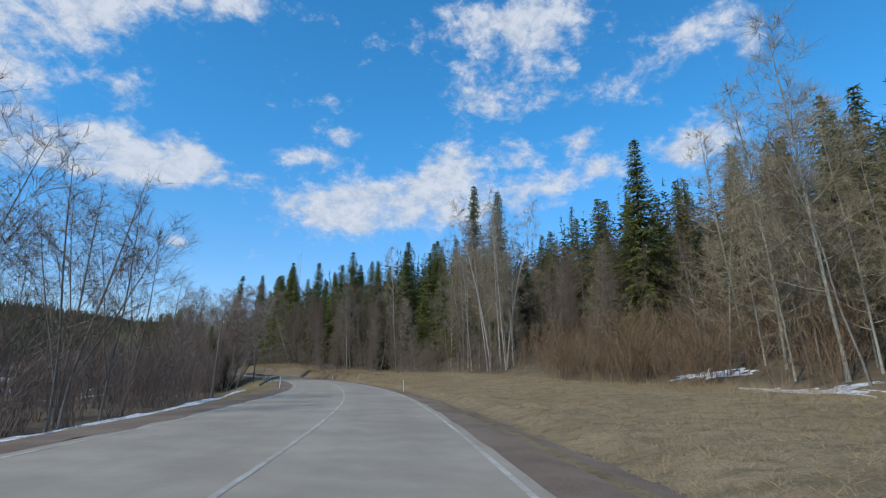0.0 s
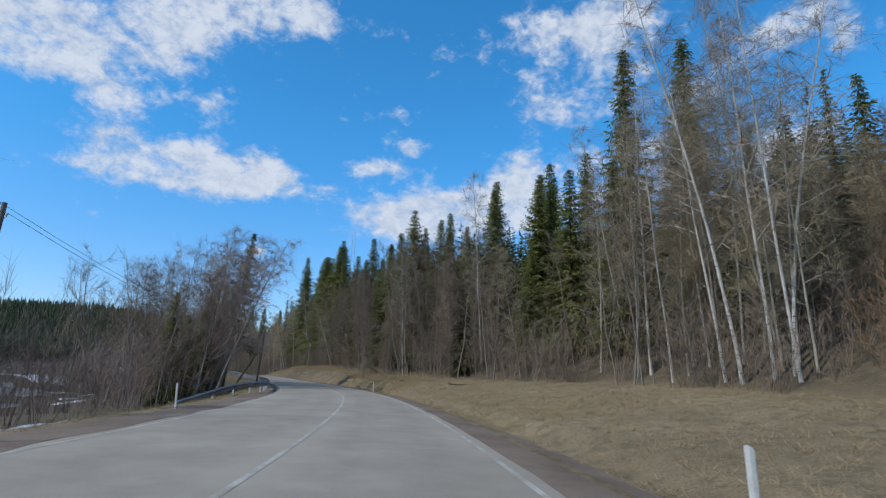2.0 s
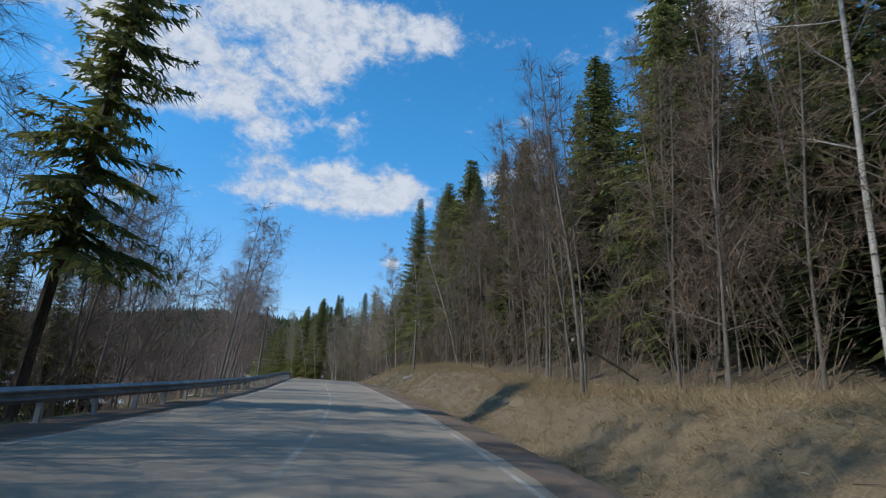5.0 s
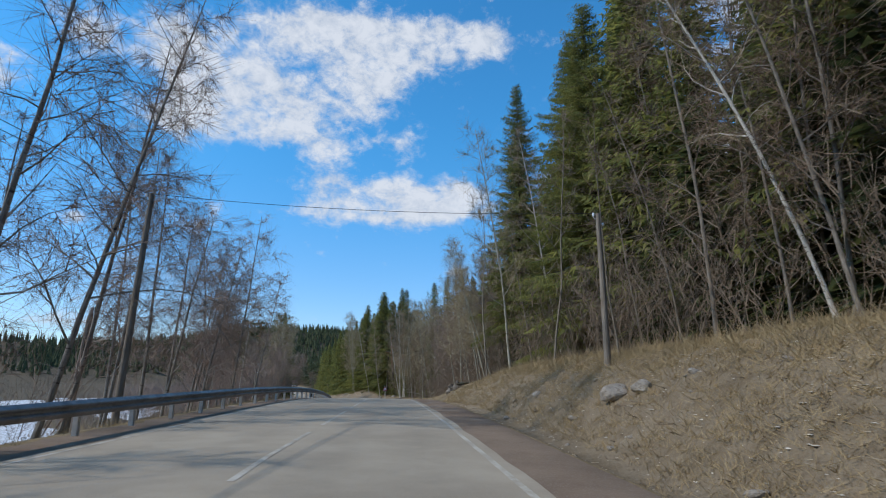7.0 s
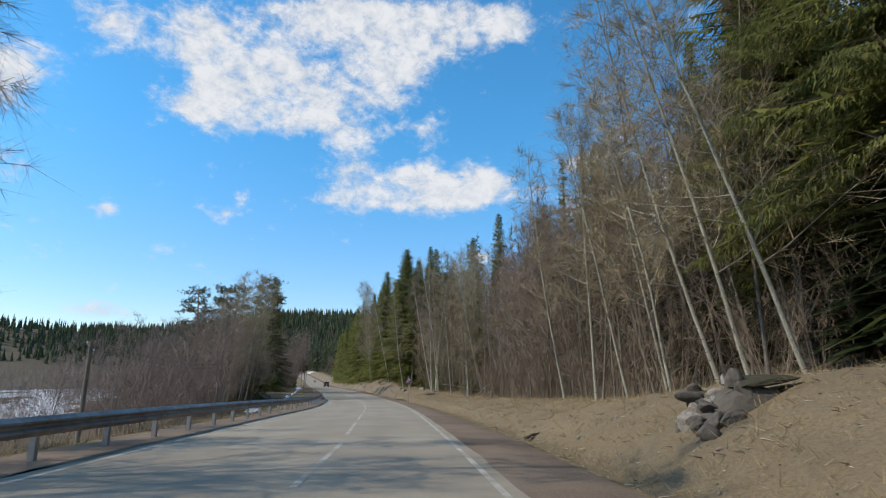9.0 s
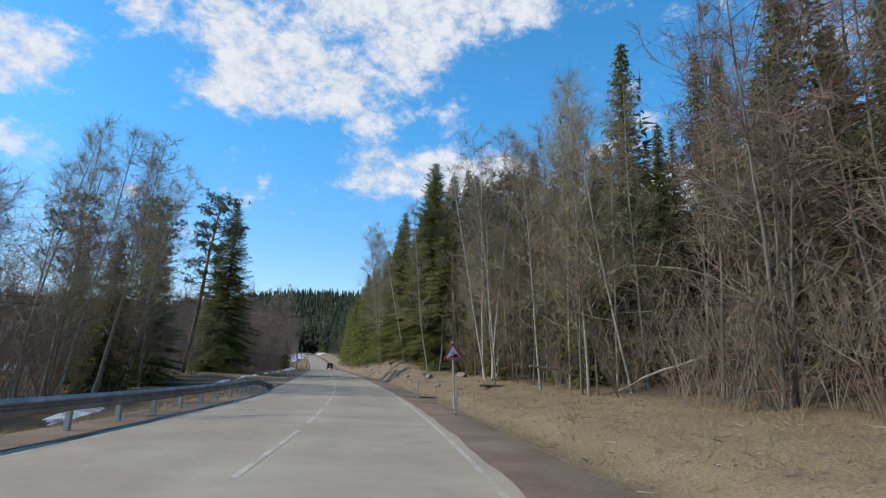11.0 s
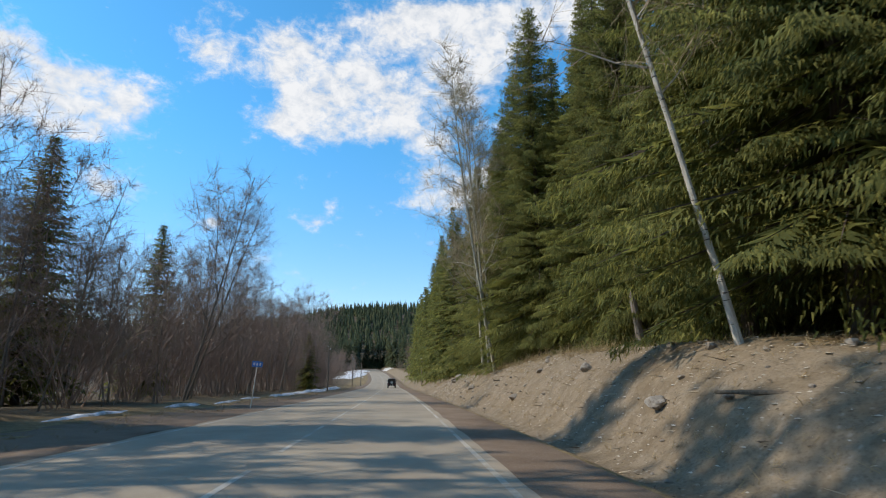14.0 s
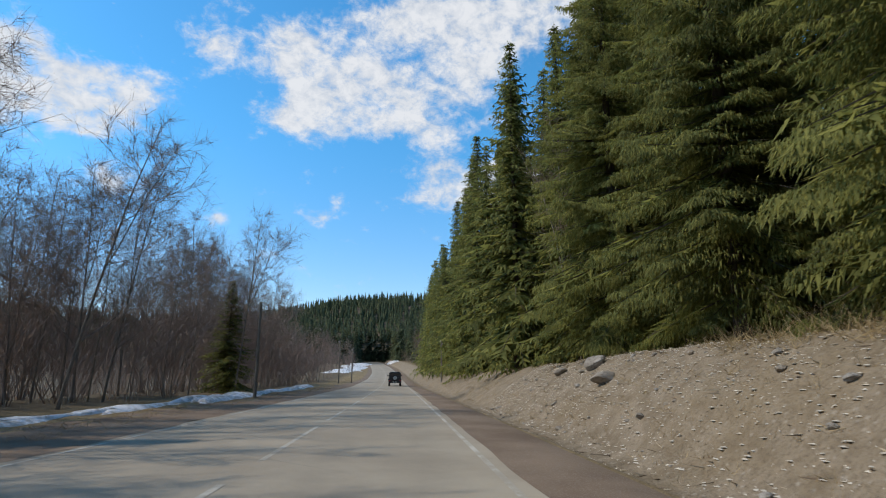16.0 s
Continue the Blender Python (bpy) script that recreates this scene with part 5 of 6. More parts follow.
def roadside_trees():
    R_ = np.random.RandomState(77)
    for key, s, d, high, lean, *thin in SINGLES:
        tall = high / BASE_HEIGHT[key]
        plant(key, s, d, tall, lean=(R_.normal(0, 1.0), lean if d > 0 else -lean), wide=thin[0] if thin else tall ** 0.8 * (BROAD.get(key, 1.0) if s > 125 else 1.08))
    # spruces of the second row on the hill
    for key, lo, hi, P in (("spruce_far", 0.5, 0.7, scatter(22, 0, 70, 40, 56, 1, 5)), ("spruce_far", 0.55, 0.75, scatter(16, 66, 112, 28, 44, 2, 5)), ("spruce", 0.62, 0.85, scatter(20, 121, 172, 18.5, 27, 3, 4.4)),
                           ("spruce", 0.75, 0.98, scatter(18, 194, 258, 19.5, 30, 4, 4.5)), ("spruce", 0.55, 0.75, scatter(22, 248, 288, 15.5, 24, 6, 4.0))):
        for s, d in P:
            plant(key if R_.rand() < 0.85 else "spruce_slim", s, d, R_.uniform(lo, hi))
    # dense wall of spruces towards the end of the walk
    for s, d in scatter(22, 298, 352, 11.3, 15.5, 7, 3.5):
        plant("spruce_near" if d < 13.7 else "spruce", s, d, R_.uniform(0.82, 1.02))
    for s, d in scatter(16, 296, 352, 15.5, 21, 71, 3.6):
        plant("spruce", s, d, R_.uniform(0.9, 1.15))
    for s, d in scatter(34, 350, 402, 10.2, 17, 8, 3.3):
        plant("spruce", s, d, R_.uniform(0.84, 1.05))
    for s, d in scatter(30, 400, 470, 9.8, 18, 81, 4.0):
        plant("spruce_far", s, d, R_.uniform(0.9, 1.12))
    # leafless trees in front of them
    for key, n, s0, s1, d0, d1, seed, lo, hi in (
            ("aspen", 10, -12, 34, 24, 34, 11, 0.7, 0.95), ("thin", 16, -10, 62, 24, 38, 12, 0.8, 1.2), ("brushy", 16, 25, 80, 28, 40, 13, 0.5, 0.8),
            ("birch", 3, 66, 82, 19, 25, 14, 0.9, 1.1), ("aspen", 6, 62, 78, 18, 23, 15, 0.6, 0.9), ("birch", 7, 62, 72, 18.5, 23, 66, 0.75, 1.0), ("twiggy", 12, 12, 34, 22.5, 29, 67, 0.55, 0.9), ("brushy", 18, 12, 36, 23, 33, 44, 0.6, 0.9), ("brushy", 7, 84, 106, 13.5, 19, 45, 0.45, 0.7), ("thin", 8, 70, 104, 13, 19, 16, 0.7, 1.1),
            ("alder", 8, 96, 182, 11.5, 17, 17, 0.9, 1.25), ("brushy", 22, 92, 120, 10.5, 17, 29, 0.55, 0.85), ("brushy", 24, 118, 158, 11.5, 17, 18, 0.8, 1.15), ("thin", 12, 98, 176, 10.3, 15, 19, 0.7, 1.15),
            ("alder", 10, 197, 246, 13.4, 18, 20, 0.9, 1.2), ("aspen", 6, 240, 262, 12.5, 18, 47, 0.7, 0.95), ("red_alder", 16, 200, 240, 13.2, 18, 27, 0.75, 1.1), ("brushy", 18, 196, 244, 13.2, 19, 68, 0.8, 1.2), ("thin", 14, 197, 262, 12.6, 16, 21, 0.8, 1.3), ("birch", 3, 255, 276, 13, 18, 22, 0.85, 1.1),
            ("aspen", 8, 246, 286, 13.0, 18, 23, 0.8, 1.05), ("twiggy", 12, 246, 287, 12.6, 17.5, 61, 0.5, 0.85), ("brushy", 26, 44, 70, 24, 35, 64, 0.55, 0.85), ("twiggy", 10, 46, 72, 25, 36, 65, 0.5, 0.75), ("twiggy", 5, 62, 73, 18.5, 23, 62, 0.7, 1.0), ("twiggy", 5, 84, 100, 14, 19, 63, 0.45, 0.65), ("spruce", 12, 260, 287, 13.2, 16.5, 28, 0.22, 0.4), ("brushy", 5, 244, 270, 13, 17, 48, 0.7, 1.0), ("thin", 4, 258, 286, 12.5, 17, 24, 0.9, 1.4), ("alder", 14, 446, 540, 11, 17, 25, 0.7, 1.0),
            ("birch", 12, 94, 128, -20, -10.5, 31, 0.7, 0.9), ("alder", 14, 90, 146, -20, -10.5, 32, 0.8, 1.15), ("brushy", 14, 94, 146, -18, -10.5, 35, 0.7, 1.0), ("thin", 12, 92, 140, -18, -10, 33, 0.9, 1.3),
            ("weeping", 8, 140, 206, -14.5, -10.6, 34, 0.7, 0.95), ("red_alder", 16, 236, 284, -28, -13.5, 36, 0.65, 0.9), ("birch", 4, 264, 280, -22, -15.5, 37, 0.6, 0.8),
            ("red_alder", 34, 298, 352, -24, -11.2, 38, 0.66, 0.92), ("red_alder", 28, 350, 430, -24, -11, 39, 0.55, 0.78), ("red_alder", 14, 330, 390, -15.5, -11.0, 46, 0.68, 0.84), ("red_alder", 20, 340, 425, -24, -13.5, 69, 0.8, 1.05), ("thin", 12, 300, 400, -18, -10.5, 40, 0.6, 0.95),
            ("alder", 10, -15, 50, -22, -13, 42, 0.45, 0.75), ("red_alder", 16, 430, 560, -20, -10, 43, 0.45, 0.7)):
        for s, d in scatter(n, s0, s1, d0, d1, seed + 100, 1.3):
            plant(key, s, max(d, bank_top(s) + 0.6) if d > 0 else d, R_.uniform(lo, hi), lean=(R_.normal(0, 2.0), R_.normal(0, 2.4) + (-2.5 if d > 0 else 2.5)))


roadside_trees()

# ---------------------------------------------------------------- guardrail on the valley side
def guardrail(s0, s1):
    root = thing("guardrail", "grey galvanised W-beam guardrail on pale posts along the verge", "guardrail", spot(s0, -4.65))
    inv = root.matrix_world.inverted()
    prof = np.array([(-0.165, 0.0), (-0.13, 0.035), (-0.09, 0.08), (-0.06, 0.08), (-0.02, 0.02), (0.02, 0.02), (0.06, 0.08), (0.09, 0.08), (0.13, 0.035), (0.165, 0.0)])

    def side(s):
        return table(s, RAIL_AT) - 2.9 * (1 - ease(s, s0, s0 + 14))

    def lift(s):
        return 0.54 * ease(s, s0 - 1, s0 + 9) * (1 - ease(s, s1 - 9, s1 + 0.5)) + 0.04

    def beam(a, b):
        ss = np.linspace(a, b, 5)
        rows = []
        for off in (0.0, -0.008):
            for u, v in prof:
                rows.append(at(ss, side(ss) + v + off, 0.0) + np.column_stack([np.zeros(5), np.zeros(5), lift(ss) + u]))
        p = np.array(rows)
        p = np.array([[tuple(inv @ Vector(q)) for q in row] for row in p])
        n, k = len(prof), 5
        f = []
        for sh in (0, n):
            for i in range(n - 1):
                for j in range(k - 1):
                    q = [(sh + i) * k + j, (sh + i) * k + j + 1, (sh + i + 1) * k + j + 1, (sh + i + 1) * k + j]
                    f.append(q if sh else q[::-1])
        for i in (0, n - 1):
            for j in range(k - 1):
                f.append([i * k + j, i * k + j + 1, (n + i) * k + j + 1, (n + i) * k + j])
        return mesh_np("beam", p.reshape(-1, 3), f, (STEEL,), smooth=False)

    s = s0
    while s < s1 - 0.1:
        e = min(s + 4.32, s1)
        part("beam", beam(s, e), STEEL, root, "dull grey corrugated steel beam" if s == s0 else "")
        s = e
    bm = box(0.12, 0.10, 1.25, (0, 0, 0.10), 0.012)
    post_me = bpy.data.meshes.new("post")
    bm.to_mesh(post_me)
    bm.free()
    post_me.materials.append(POST_GREY)
    s = s0 + 5.0
    r = np.random.RandomState(4)
    while s < s1 - 4:
        ob = new("post", post_me)
        ob.parent = root
        d = float(side(s)) - 0.13
        m = spot(s, d, 0, float(lift(s)) - 0.66, r.normal(0, 1.2), r.normal(0, 1.2))
        ob.matrix_world = m
        ob.matrix_parent_inverse = Matrix.Identity(4)
        ob.matrix_basis = inv @ m
        s += 2.5
    return root


RAIL_AT = [(60, -4.5), (83, -4.55), (105, -4.8), (150, -4.6), (190, -3.95), (200, -3.95), (240, -4.6), (270, -4.5)]
POST_GREY = mat_plain("pale_weathered_post", (0.50, 0.49, 0.46), 0.8, vary=0.35, scale=4)
guardrail(71.0, 263.0)


# ---------------------------------------------------------------- marker posts and signs
def cyl(r0, r1, h, z0=0.0, sides=14):
    s = Soup()
    s.tube([(0, 0, z0), (0, 0, z0 + h * 0.5), (0, 0, z0 + h)], [r0, (r0 + r1) / 2, r1], sides)
    return s


BLACK = mat_plain("black_plastic", (0.025, 0.025, 0.027), 0.5, vary=0.3)
RED = mat_plain("red_reflective_sheet", (0.50, 0.028, 0.035), 0.45, vary=0.15, scale=20)
WHITE = mat_plain("white_reflective_sheet", (0.74, 0.74, 0.73), 0.45, vary=0.12, scale=3)
BLUE = mat_plain("blue_enamel", (0.06, 0.22, 0.62), 0.45, vary=0.15)
GREY_METAL = mat_plain("grey_painted_pipe", (0.47, 0.48, 0.46), 0.55, 0.2, vary=0.35, scale=3)


def marker_post(s, d, lean, wooden=False):
    root = thing("marker_post", "slim weathered white roadside marker post" if not wooden else "weathered grey-white wooden roadside post without markings", "marker post", spot(s, d, 0, -0.05, 0, lean), "marker posts along the verge")
    body = box(0.075, 0.06, 0.98, (0, 0, 0.45), 0.015)
    for v in body.verts:
        if v.co.z > 0.85:
            v.co.z -= (v.co.x + 0.04) * 0.5
    part("body", body, POST_GREY if wooden else WHITE_POST, root)
    part("collar", box(0.085, 0.07, 0.05, (0, 0, 0.09), 0.01), GRAVEL, root, "mud-stained foot")


for s, d, lean, wooden in ((45.4, 5.1, -2, False), (92.9, 4.55, -2, False), (240.6, 4.6, 1, True), (251.0, 4.35, 3, True), (51.3, -4.8, 2, False), (62.0, -5.0, -3, False), (275.4, -4.45, 6, False)):
    marker_post(s, d, lean, wooden)


def prism(points, y0, y1):
    """A flat plate standing upright, outline in x and z."""
    bm = bmesh.new()
    a = [bm.verts.new((x, y0, z)) for x, z in points]
    b = [bm.verts.new((x, y1, z)) for x, z in points]
    bm.faces.new(a)
    bm.faces.new(b[::-1])
    n = len(points)
    for i in range(n):
        bm.faces.new((a[i], b[i], b[(i + 1) % n], a[(i + 1) % n]))
    bmesh.ops.recalc_face_normals(bm, faces=bm.faces)
    return bm


def triangle(side, corner):
    """Upright triangle with rounded corners, centred on its middle."""
    h = side * math.sqrt(3) / 2
    cs = [(-side / 2, -h / 3), (side / 2, -h / 3), (0, 2 * h / 3)]
    pts = []
    for k, (cx, cz) in enumerate(cs):
        l = math.hypot(cx, cz)
        ux, uz = cx / l, cz / l
        ox, oz = cx - ux * corner * 2, cz - uz * corner * 2
        a0 = math.atan2(uz, ux)
        for i in range(6):
            a = a0 + radians(-60 + 24 * i)
            pts.append((ox + corner * math.cos(a), oz + corner * math.sin(a)))
    return pts


def lettering(text, size, parent, material, m):
    cu = bpy.data.curves.new("lettering", "FONT")
    cu.body, cu.size, cu.extrude, cu.align_x, cu.align_y = text, size, 0.001, "CENTER", "CENTER"
    tmp = bpy.data.objects.new("lettering", cu)
    scene.collection.objects.link(tmp)
    bpy.context.view_layer.update()
    me = bpy.data.meshes.new_from_object(tmp.evaluated_get(bpy.context.evaluated_depsgraph_get()))
    bpy.data.objects.remove(tmp)
    me.materials.append(material)
    ob = part("lettering", me, material, parent)
    ob.matrix_basis = m
    return ob


def slope_sign(s, d):
    root = thing("warning_sign", "red-bordered triangular sign with black slope and 5% on a grey pipe", "road sign", spot(s, d, 3, 0.06, 0, -3.5))
    post = part("pole", cyl(0.038, 0.038, 3.0), GREY_METAL, root, "grey painted steel pipe")
    zc = 2.42
    plate = part("plate", prism([(x, z + zc) for x, z in triangle(0.92, 0.035)], -0.055, -0.04), GREY_METAL, root, "grey sheet-metal back")
    part("border", prism([(x, z + zc) for x, z in triangle(0.90, 0.033)], -0.059, -0.0555), RED, plate, "red triangular border")
    part("face", prism([(x, z + zc - 0.004) for x, z in triangle(0.655, 0.012)], -0.063, -0.0595), WHITE, plate, "white field")
    z0 = zc - 0.655 * math.sqrt(3) / 6
    part("wedge", prism([(-0.255, z0 + 0.012), (0.285, z0 + 0.012), (0.185, z0 + 0.195)], -0.066, -0.0635), BLACK, plate, "black rising wedge")
    lettering("5%", 0.20, plate, BLACK, pose(0.0, -0.0665, zc - 0.005, 90, 0, 0) @ pose(0, 0, 0, 0, 0, 12))
    part("clamp", box(0.11, 0.05, 0.04, (0, -0.025, zc + 0.12), 0.005), GREY_METAL, root)
    part("clamp", box(0.11, 0.05, 0.04, (0, -0.025, zc - 0.12), 0.005), GREY_METAL, root)


def distance_sign(s, d):
    root = thing("distance_sign", "small blue distance plate on a thin pale post in the verge", "road sign", spot(s, d, 4, -0.1, 0, 5))
    part("pole", cyl(0.025, 0.025, 2.35), WHITE_POST, root, "thin pale post")
    plate = part("plate", prism([(-0.26, 2.1), (0.26, 2.1), (0.26, 2.38), (-0.26, 2.38)], -0.04, -0.028), BLUE, root, "blue enamel plate")
    for x, w in ((-0.15, 0.09), (0.0, 0.08), (0.14, 0.07)):
        part("bar", prism([(x - w / 2, 2.17), (x + w / 2, 2.17), (x + w / 2, 2.31), (x - w / 2, 2.31)], -0.044, -0.0405), WHITE, plate, "white bar")


slope_sign(246.2, 5.5)
distance_sign(310.8, -5.3)


# ---------------------------------------------------------------- poles and wires
def pole(s, d, h, lean=(0, 0), arm=False, label="weathered grey wooden utility pole"):
    m = spot(s, d, 0, -0.4) @ pose(0, 0, 0, lean[0], lean[1], 0)
    root = thing("utility_pole", label, "utility pole", m, "poles along the road")
    t = Soup()
    t.tube([(0, 0, 0), (0.01, 0, h * 0.5 + 0.2), (0.0, 0.01, h + 0.4)], [0.115, 0.10, 0.08], 12)
    part("shaft", t, POLE_WOOD, root)
    hooks = []
    for k, z in enumerate((h + 0.2, h - 0.15)):
        x = 0.16 if k else -0.16
        hk = Soup()
        hk.tube([(0, 0, z), (x * 0.7, 0, z), (x, 0, z + 0.04), (x, 0, z + 0.12)], [0.012] * 4, 6)
        part("hook", hk, GREY_METAL, root)
        ins = Soup()
        ins.tube([(x, 0, z + 0.1), (x, 0, z + 0.15), (x, 0, z + 0.2), (x, 0, z + 0.22)], [0.03, 0.045, 0.035, 0.012], 10)
        part("insulator", ins, WHITE, root, "white porcelain insulator")
        hooks.append(m @ Vector((x, 0, z + 0.2)))
    return root, hooks


POLES = {}
for key, s, d, h, lean in (("a", 60.8, -11.5, 8.0, (0, 2.5)), ("b", 110.2, -5.75, 6.2, (0, 3.0)), ("c", 159.0, -6.4, 7.4, (0, 1.0)), ("d", 208.5, -12.2, 6.0, (0, 0)), ("e", 265.8, -14.1, 6.2, (0, -1)),
                           ("f", 158.5, 8.85, 5.2, (0, -0.5)), ("g", 360.2, -7.1, 6.1, (0, 0)), ("h", 422.0, -5.6, 5.6, (0, 1)), ("i", 418.0, -7.4, 6.8, (0, 0)), ("j", 396.2, 7.7, 5.2, (0, 0)), ("k", 20.0, -30.0, 8.0, (0, 0))):
    POLES[key] = pole(s, d, h, lean)
prop = Soup()
b0, b1 = at(110.4, -8.7, -0.4), np.array(POLES["b"][0].matrix_world @ Vector((0, 0, 5.0)))
prop.tube([b0 - b0, (b1 - b0) * 0.5, b1 - b0], [0.10, 0.09, 0.08], 10)
brace = thing("pole_brace", "pale slanting timber brace propping a utility pole", "pole brace", Matrix.Translation(Vector(b0)))
part("shaft", prop, POLE_WOOD, brace)


def wire(p, q, sag):
    p, q = np.array(p), np.array(q)
    u = np.linspace(0, 1, 14)[:, None]
    pts = p + (q - p) * u - np.array([0, 0, 1.0]) * sag * 4 * u * (1 - u)
    w = Soup()
    w.tube(pts - p, np.full(14, 0.009), 5)
    ob = new("wire", w.mesh("wire", BLACK))
    ob.location = p
    tagged(ob, "thin dark overhead wire hung between utility poles", "wire", "overhead wires")


for a, b, sag in (("k", "a", 1.0), ("a", "b", 1.1), ("b", "c", 1.1), ("c", "d", 1.0), ("d", "e", 1.2)):
    for i in (0, 1):
        wire(POLES[a][1][i], POLES[b][1][i], sag)
wire(POLES["c"][1][0], POLES["f"][1][0], 0.25)


def antenna_mast():
    root = thing("antenna_mast", "pair of tall thin grey antenna masts above the spruces", "antenna mast", spot(192.8, 27.4, 0, -0.3))
    for x, h in ((-0.45, 35.0), (0.45, 35.8)):
        p = Soup()
        p.tube([(x, 0, 0), (x * 0.95, 0, h * 0.6), (x * 0.9, 0, h)], [0.13, 0.09, 0.05], 8)
        part("mast", p, GREY_METAL, root)
    for z in (10.0, 18.0, 25.0, 29.5):
        part("crossbar", box(0.9, 0.06, 0.06, (0, 0, z), 0.01), GREY_METAL, root)


antenna_mast()


# ---------------------------------------------------------------- the car ahead
def suv(s, d):
    root = thing("off_road_car", "black boxy off-road car with a spare wheel on its tail", "car", spot(s, d, 0, 0.004))
    PAINT = mat_plain("black_car_paint", (0.012, 0.014, 0.018), 0.28, 0.0, vary=0.3, scale=2, spec=0.6)
    GLASS = mat_plain("dark_car_glass", (0.012, 0.015, 0.018), 0.08, 0.0, vary=0.1, spec=0.7)
    RUBBER = mat_plain("tyre_rubber", (0.022, 0.022, 0.022), 0.85, vary=0.3)
    low = box(1.76, 4.35, 0.62, (0, 0, 0.80), 0.06)
    hood = box(1.62, 1.25, 0.22, (0, 1.5, 1.17), 0.06)
    cabin = box(1.66, 2.85, 0.86, (0, -0.65, 1.50), 0.09)
    for v in cabin.verts:
        if v.co.z > 1.6:
            v.co.x *= 0.92
            if v.co.y > 0.3:
                v.co.y -= 0.28
    part("body", merge(low, hood, cabin), PAINT, root)
    part("windscreen", prism([(-0.66, 1.32), (0.66, 1.32), (0.60, 1.80), (-0.60, 1.80)], 0.80, 0.62), GLASS, root)
    part("rear_window", prism([(-0.60, 1.40), (0.60, 1.40), (0.56, 1.80), (-0.56, 1.80)], -2.10, -2.085), GLASS, root, "dark rear window")
    for x in (-1, 1):
        for y0, w in ((-1.55, 0.72), (-0.70, 0.80), (0.22, 0.62)):
            part("side_window", box(0.02, w, 0.42, (x * 0.812, y0, 1.60), 0.008), GLASS, root)
        part("tail_light", box(0.16, 0.03, 0.12, (x * 0.72, -2.185, 0.78), 0.01), RED, root, "red tail light")
        part("headlight", box(0.22, 0.04, 0.22, (x * 0.64, 2.17, 0.98), 0.02), WHITE, root, "clear headlight")
        part("mirror", box(0.16, 0.10, 0.20, (x * 0.98, 0.62, 1.42), 0.03), BLACK, root)
        for y in (-1.38, 1.42):
            part("wheel_arch", box(0.10, 1.0, 0.12, (x * 0.90, y, 0.88), 0.03), BLACK, root)
            wheel = part("wheel", Soup_ring(0.385, 0.24), RUBBER, root, "black tyre")
            wheel.matrix_basis = pose(x * 0.76, y, 0.385, 0, 90, 0)
            part("rim", cyl(0.23, 0.23, 0.20, -0.10, 16), GREY_METAL, wheel, "grey rim")
    spare = part("spare_wheel", cyl(0.36, 0.36, 0.22, -0.11, 22), RUBBER, root, "spare wheel on the tailgate")
    spare.matrix_basis = pose(0.02, -2.28, 1.13, 90, 0, 0)
    cap = part("wheel_cover", cyl(0.27, 0.27, 0.02, 0.111, 20), GREY_METAL, spare, "silver cover disc")
    part("bumper", box(1.70, 0.16, 0.20, (0, -2.24, 0.55), 0.03), BLACK, root)
    part("bumper", box(1.72, 0.16, 0.22, (0, 2.24, 0.55), 0.03), BLACK, root)
    plate = part("plate", box(0.50, 0.012, 0.11, (0, -2.327, 0.58), 0.004), WHITE, root, "white registration plate")
    part("bar", box(0.40, 0.004, 0.05, (0, -2.336, 0.58)), BLACK, plate, "dark bar")


def Soup_ring(r, w):
    s = Soup()
    s.tube([(0, 0, -w / 2), (0, 0, -w / 2 + 0.03), (0, 0, w / 2 - 0.03), (0, 0, w / 2)], [r - 0.03, r, r, r - 0.03], 22)
    return s


suv(404.0, 1.75)


# ---------------------------------------------------------------- rocks, logs, snow
def rock_mesh(seed, flat=0.7, sub=3):
    bm = bmesh.new()
    bmesh.ops.create_icosphere(bm, subdivisions=sub, radius=0.5)
    r = np.random.RandomState(seed)
    off = Vector(r.uniform(-50, 50, 3))
    cuts = [(Vector(unit(r.normal(0, 1, 3))), r.uniform(0.28, 0.42)) for k in range(7)]
    for v in bm.verts:
        p = v.co.copy()
        for n, t in cuts:
            k = p.dot(n) - t
            if k > 0:
                p -= n * k * 0.9
        p *= 1 + 0.22 * noise.noise(p * 2.2 + off) + 0.07 * noise.noise(p * 6 + off)
        v.co = Vector((p.x, p.y, p.z * flat))
    me = bpy.data.meshes.new("rock")
    bm.to_mesh(me)
    bm.free()
    me.materials.append(ROCK)
    return me


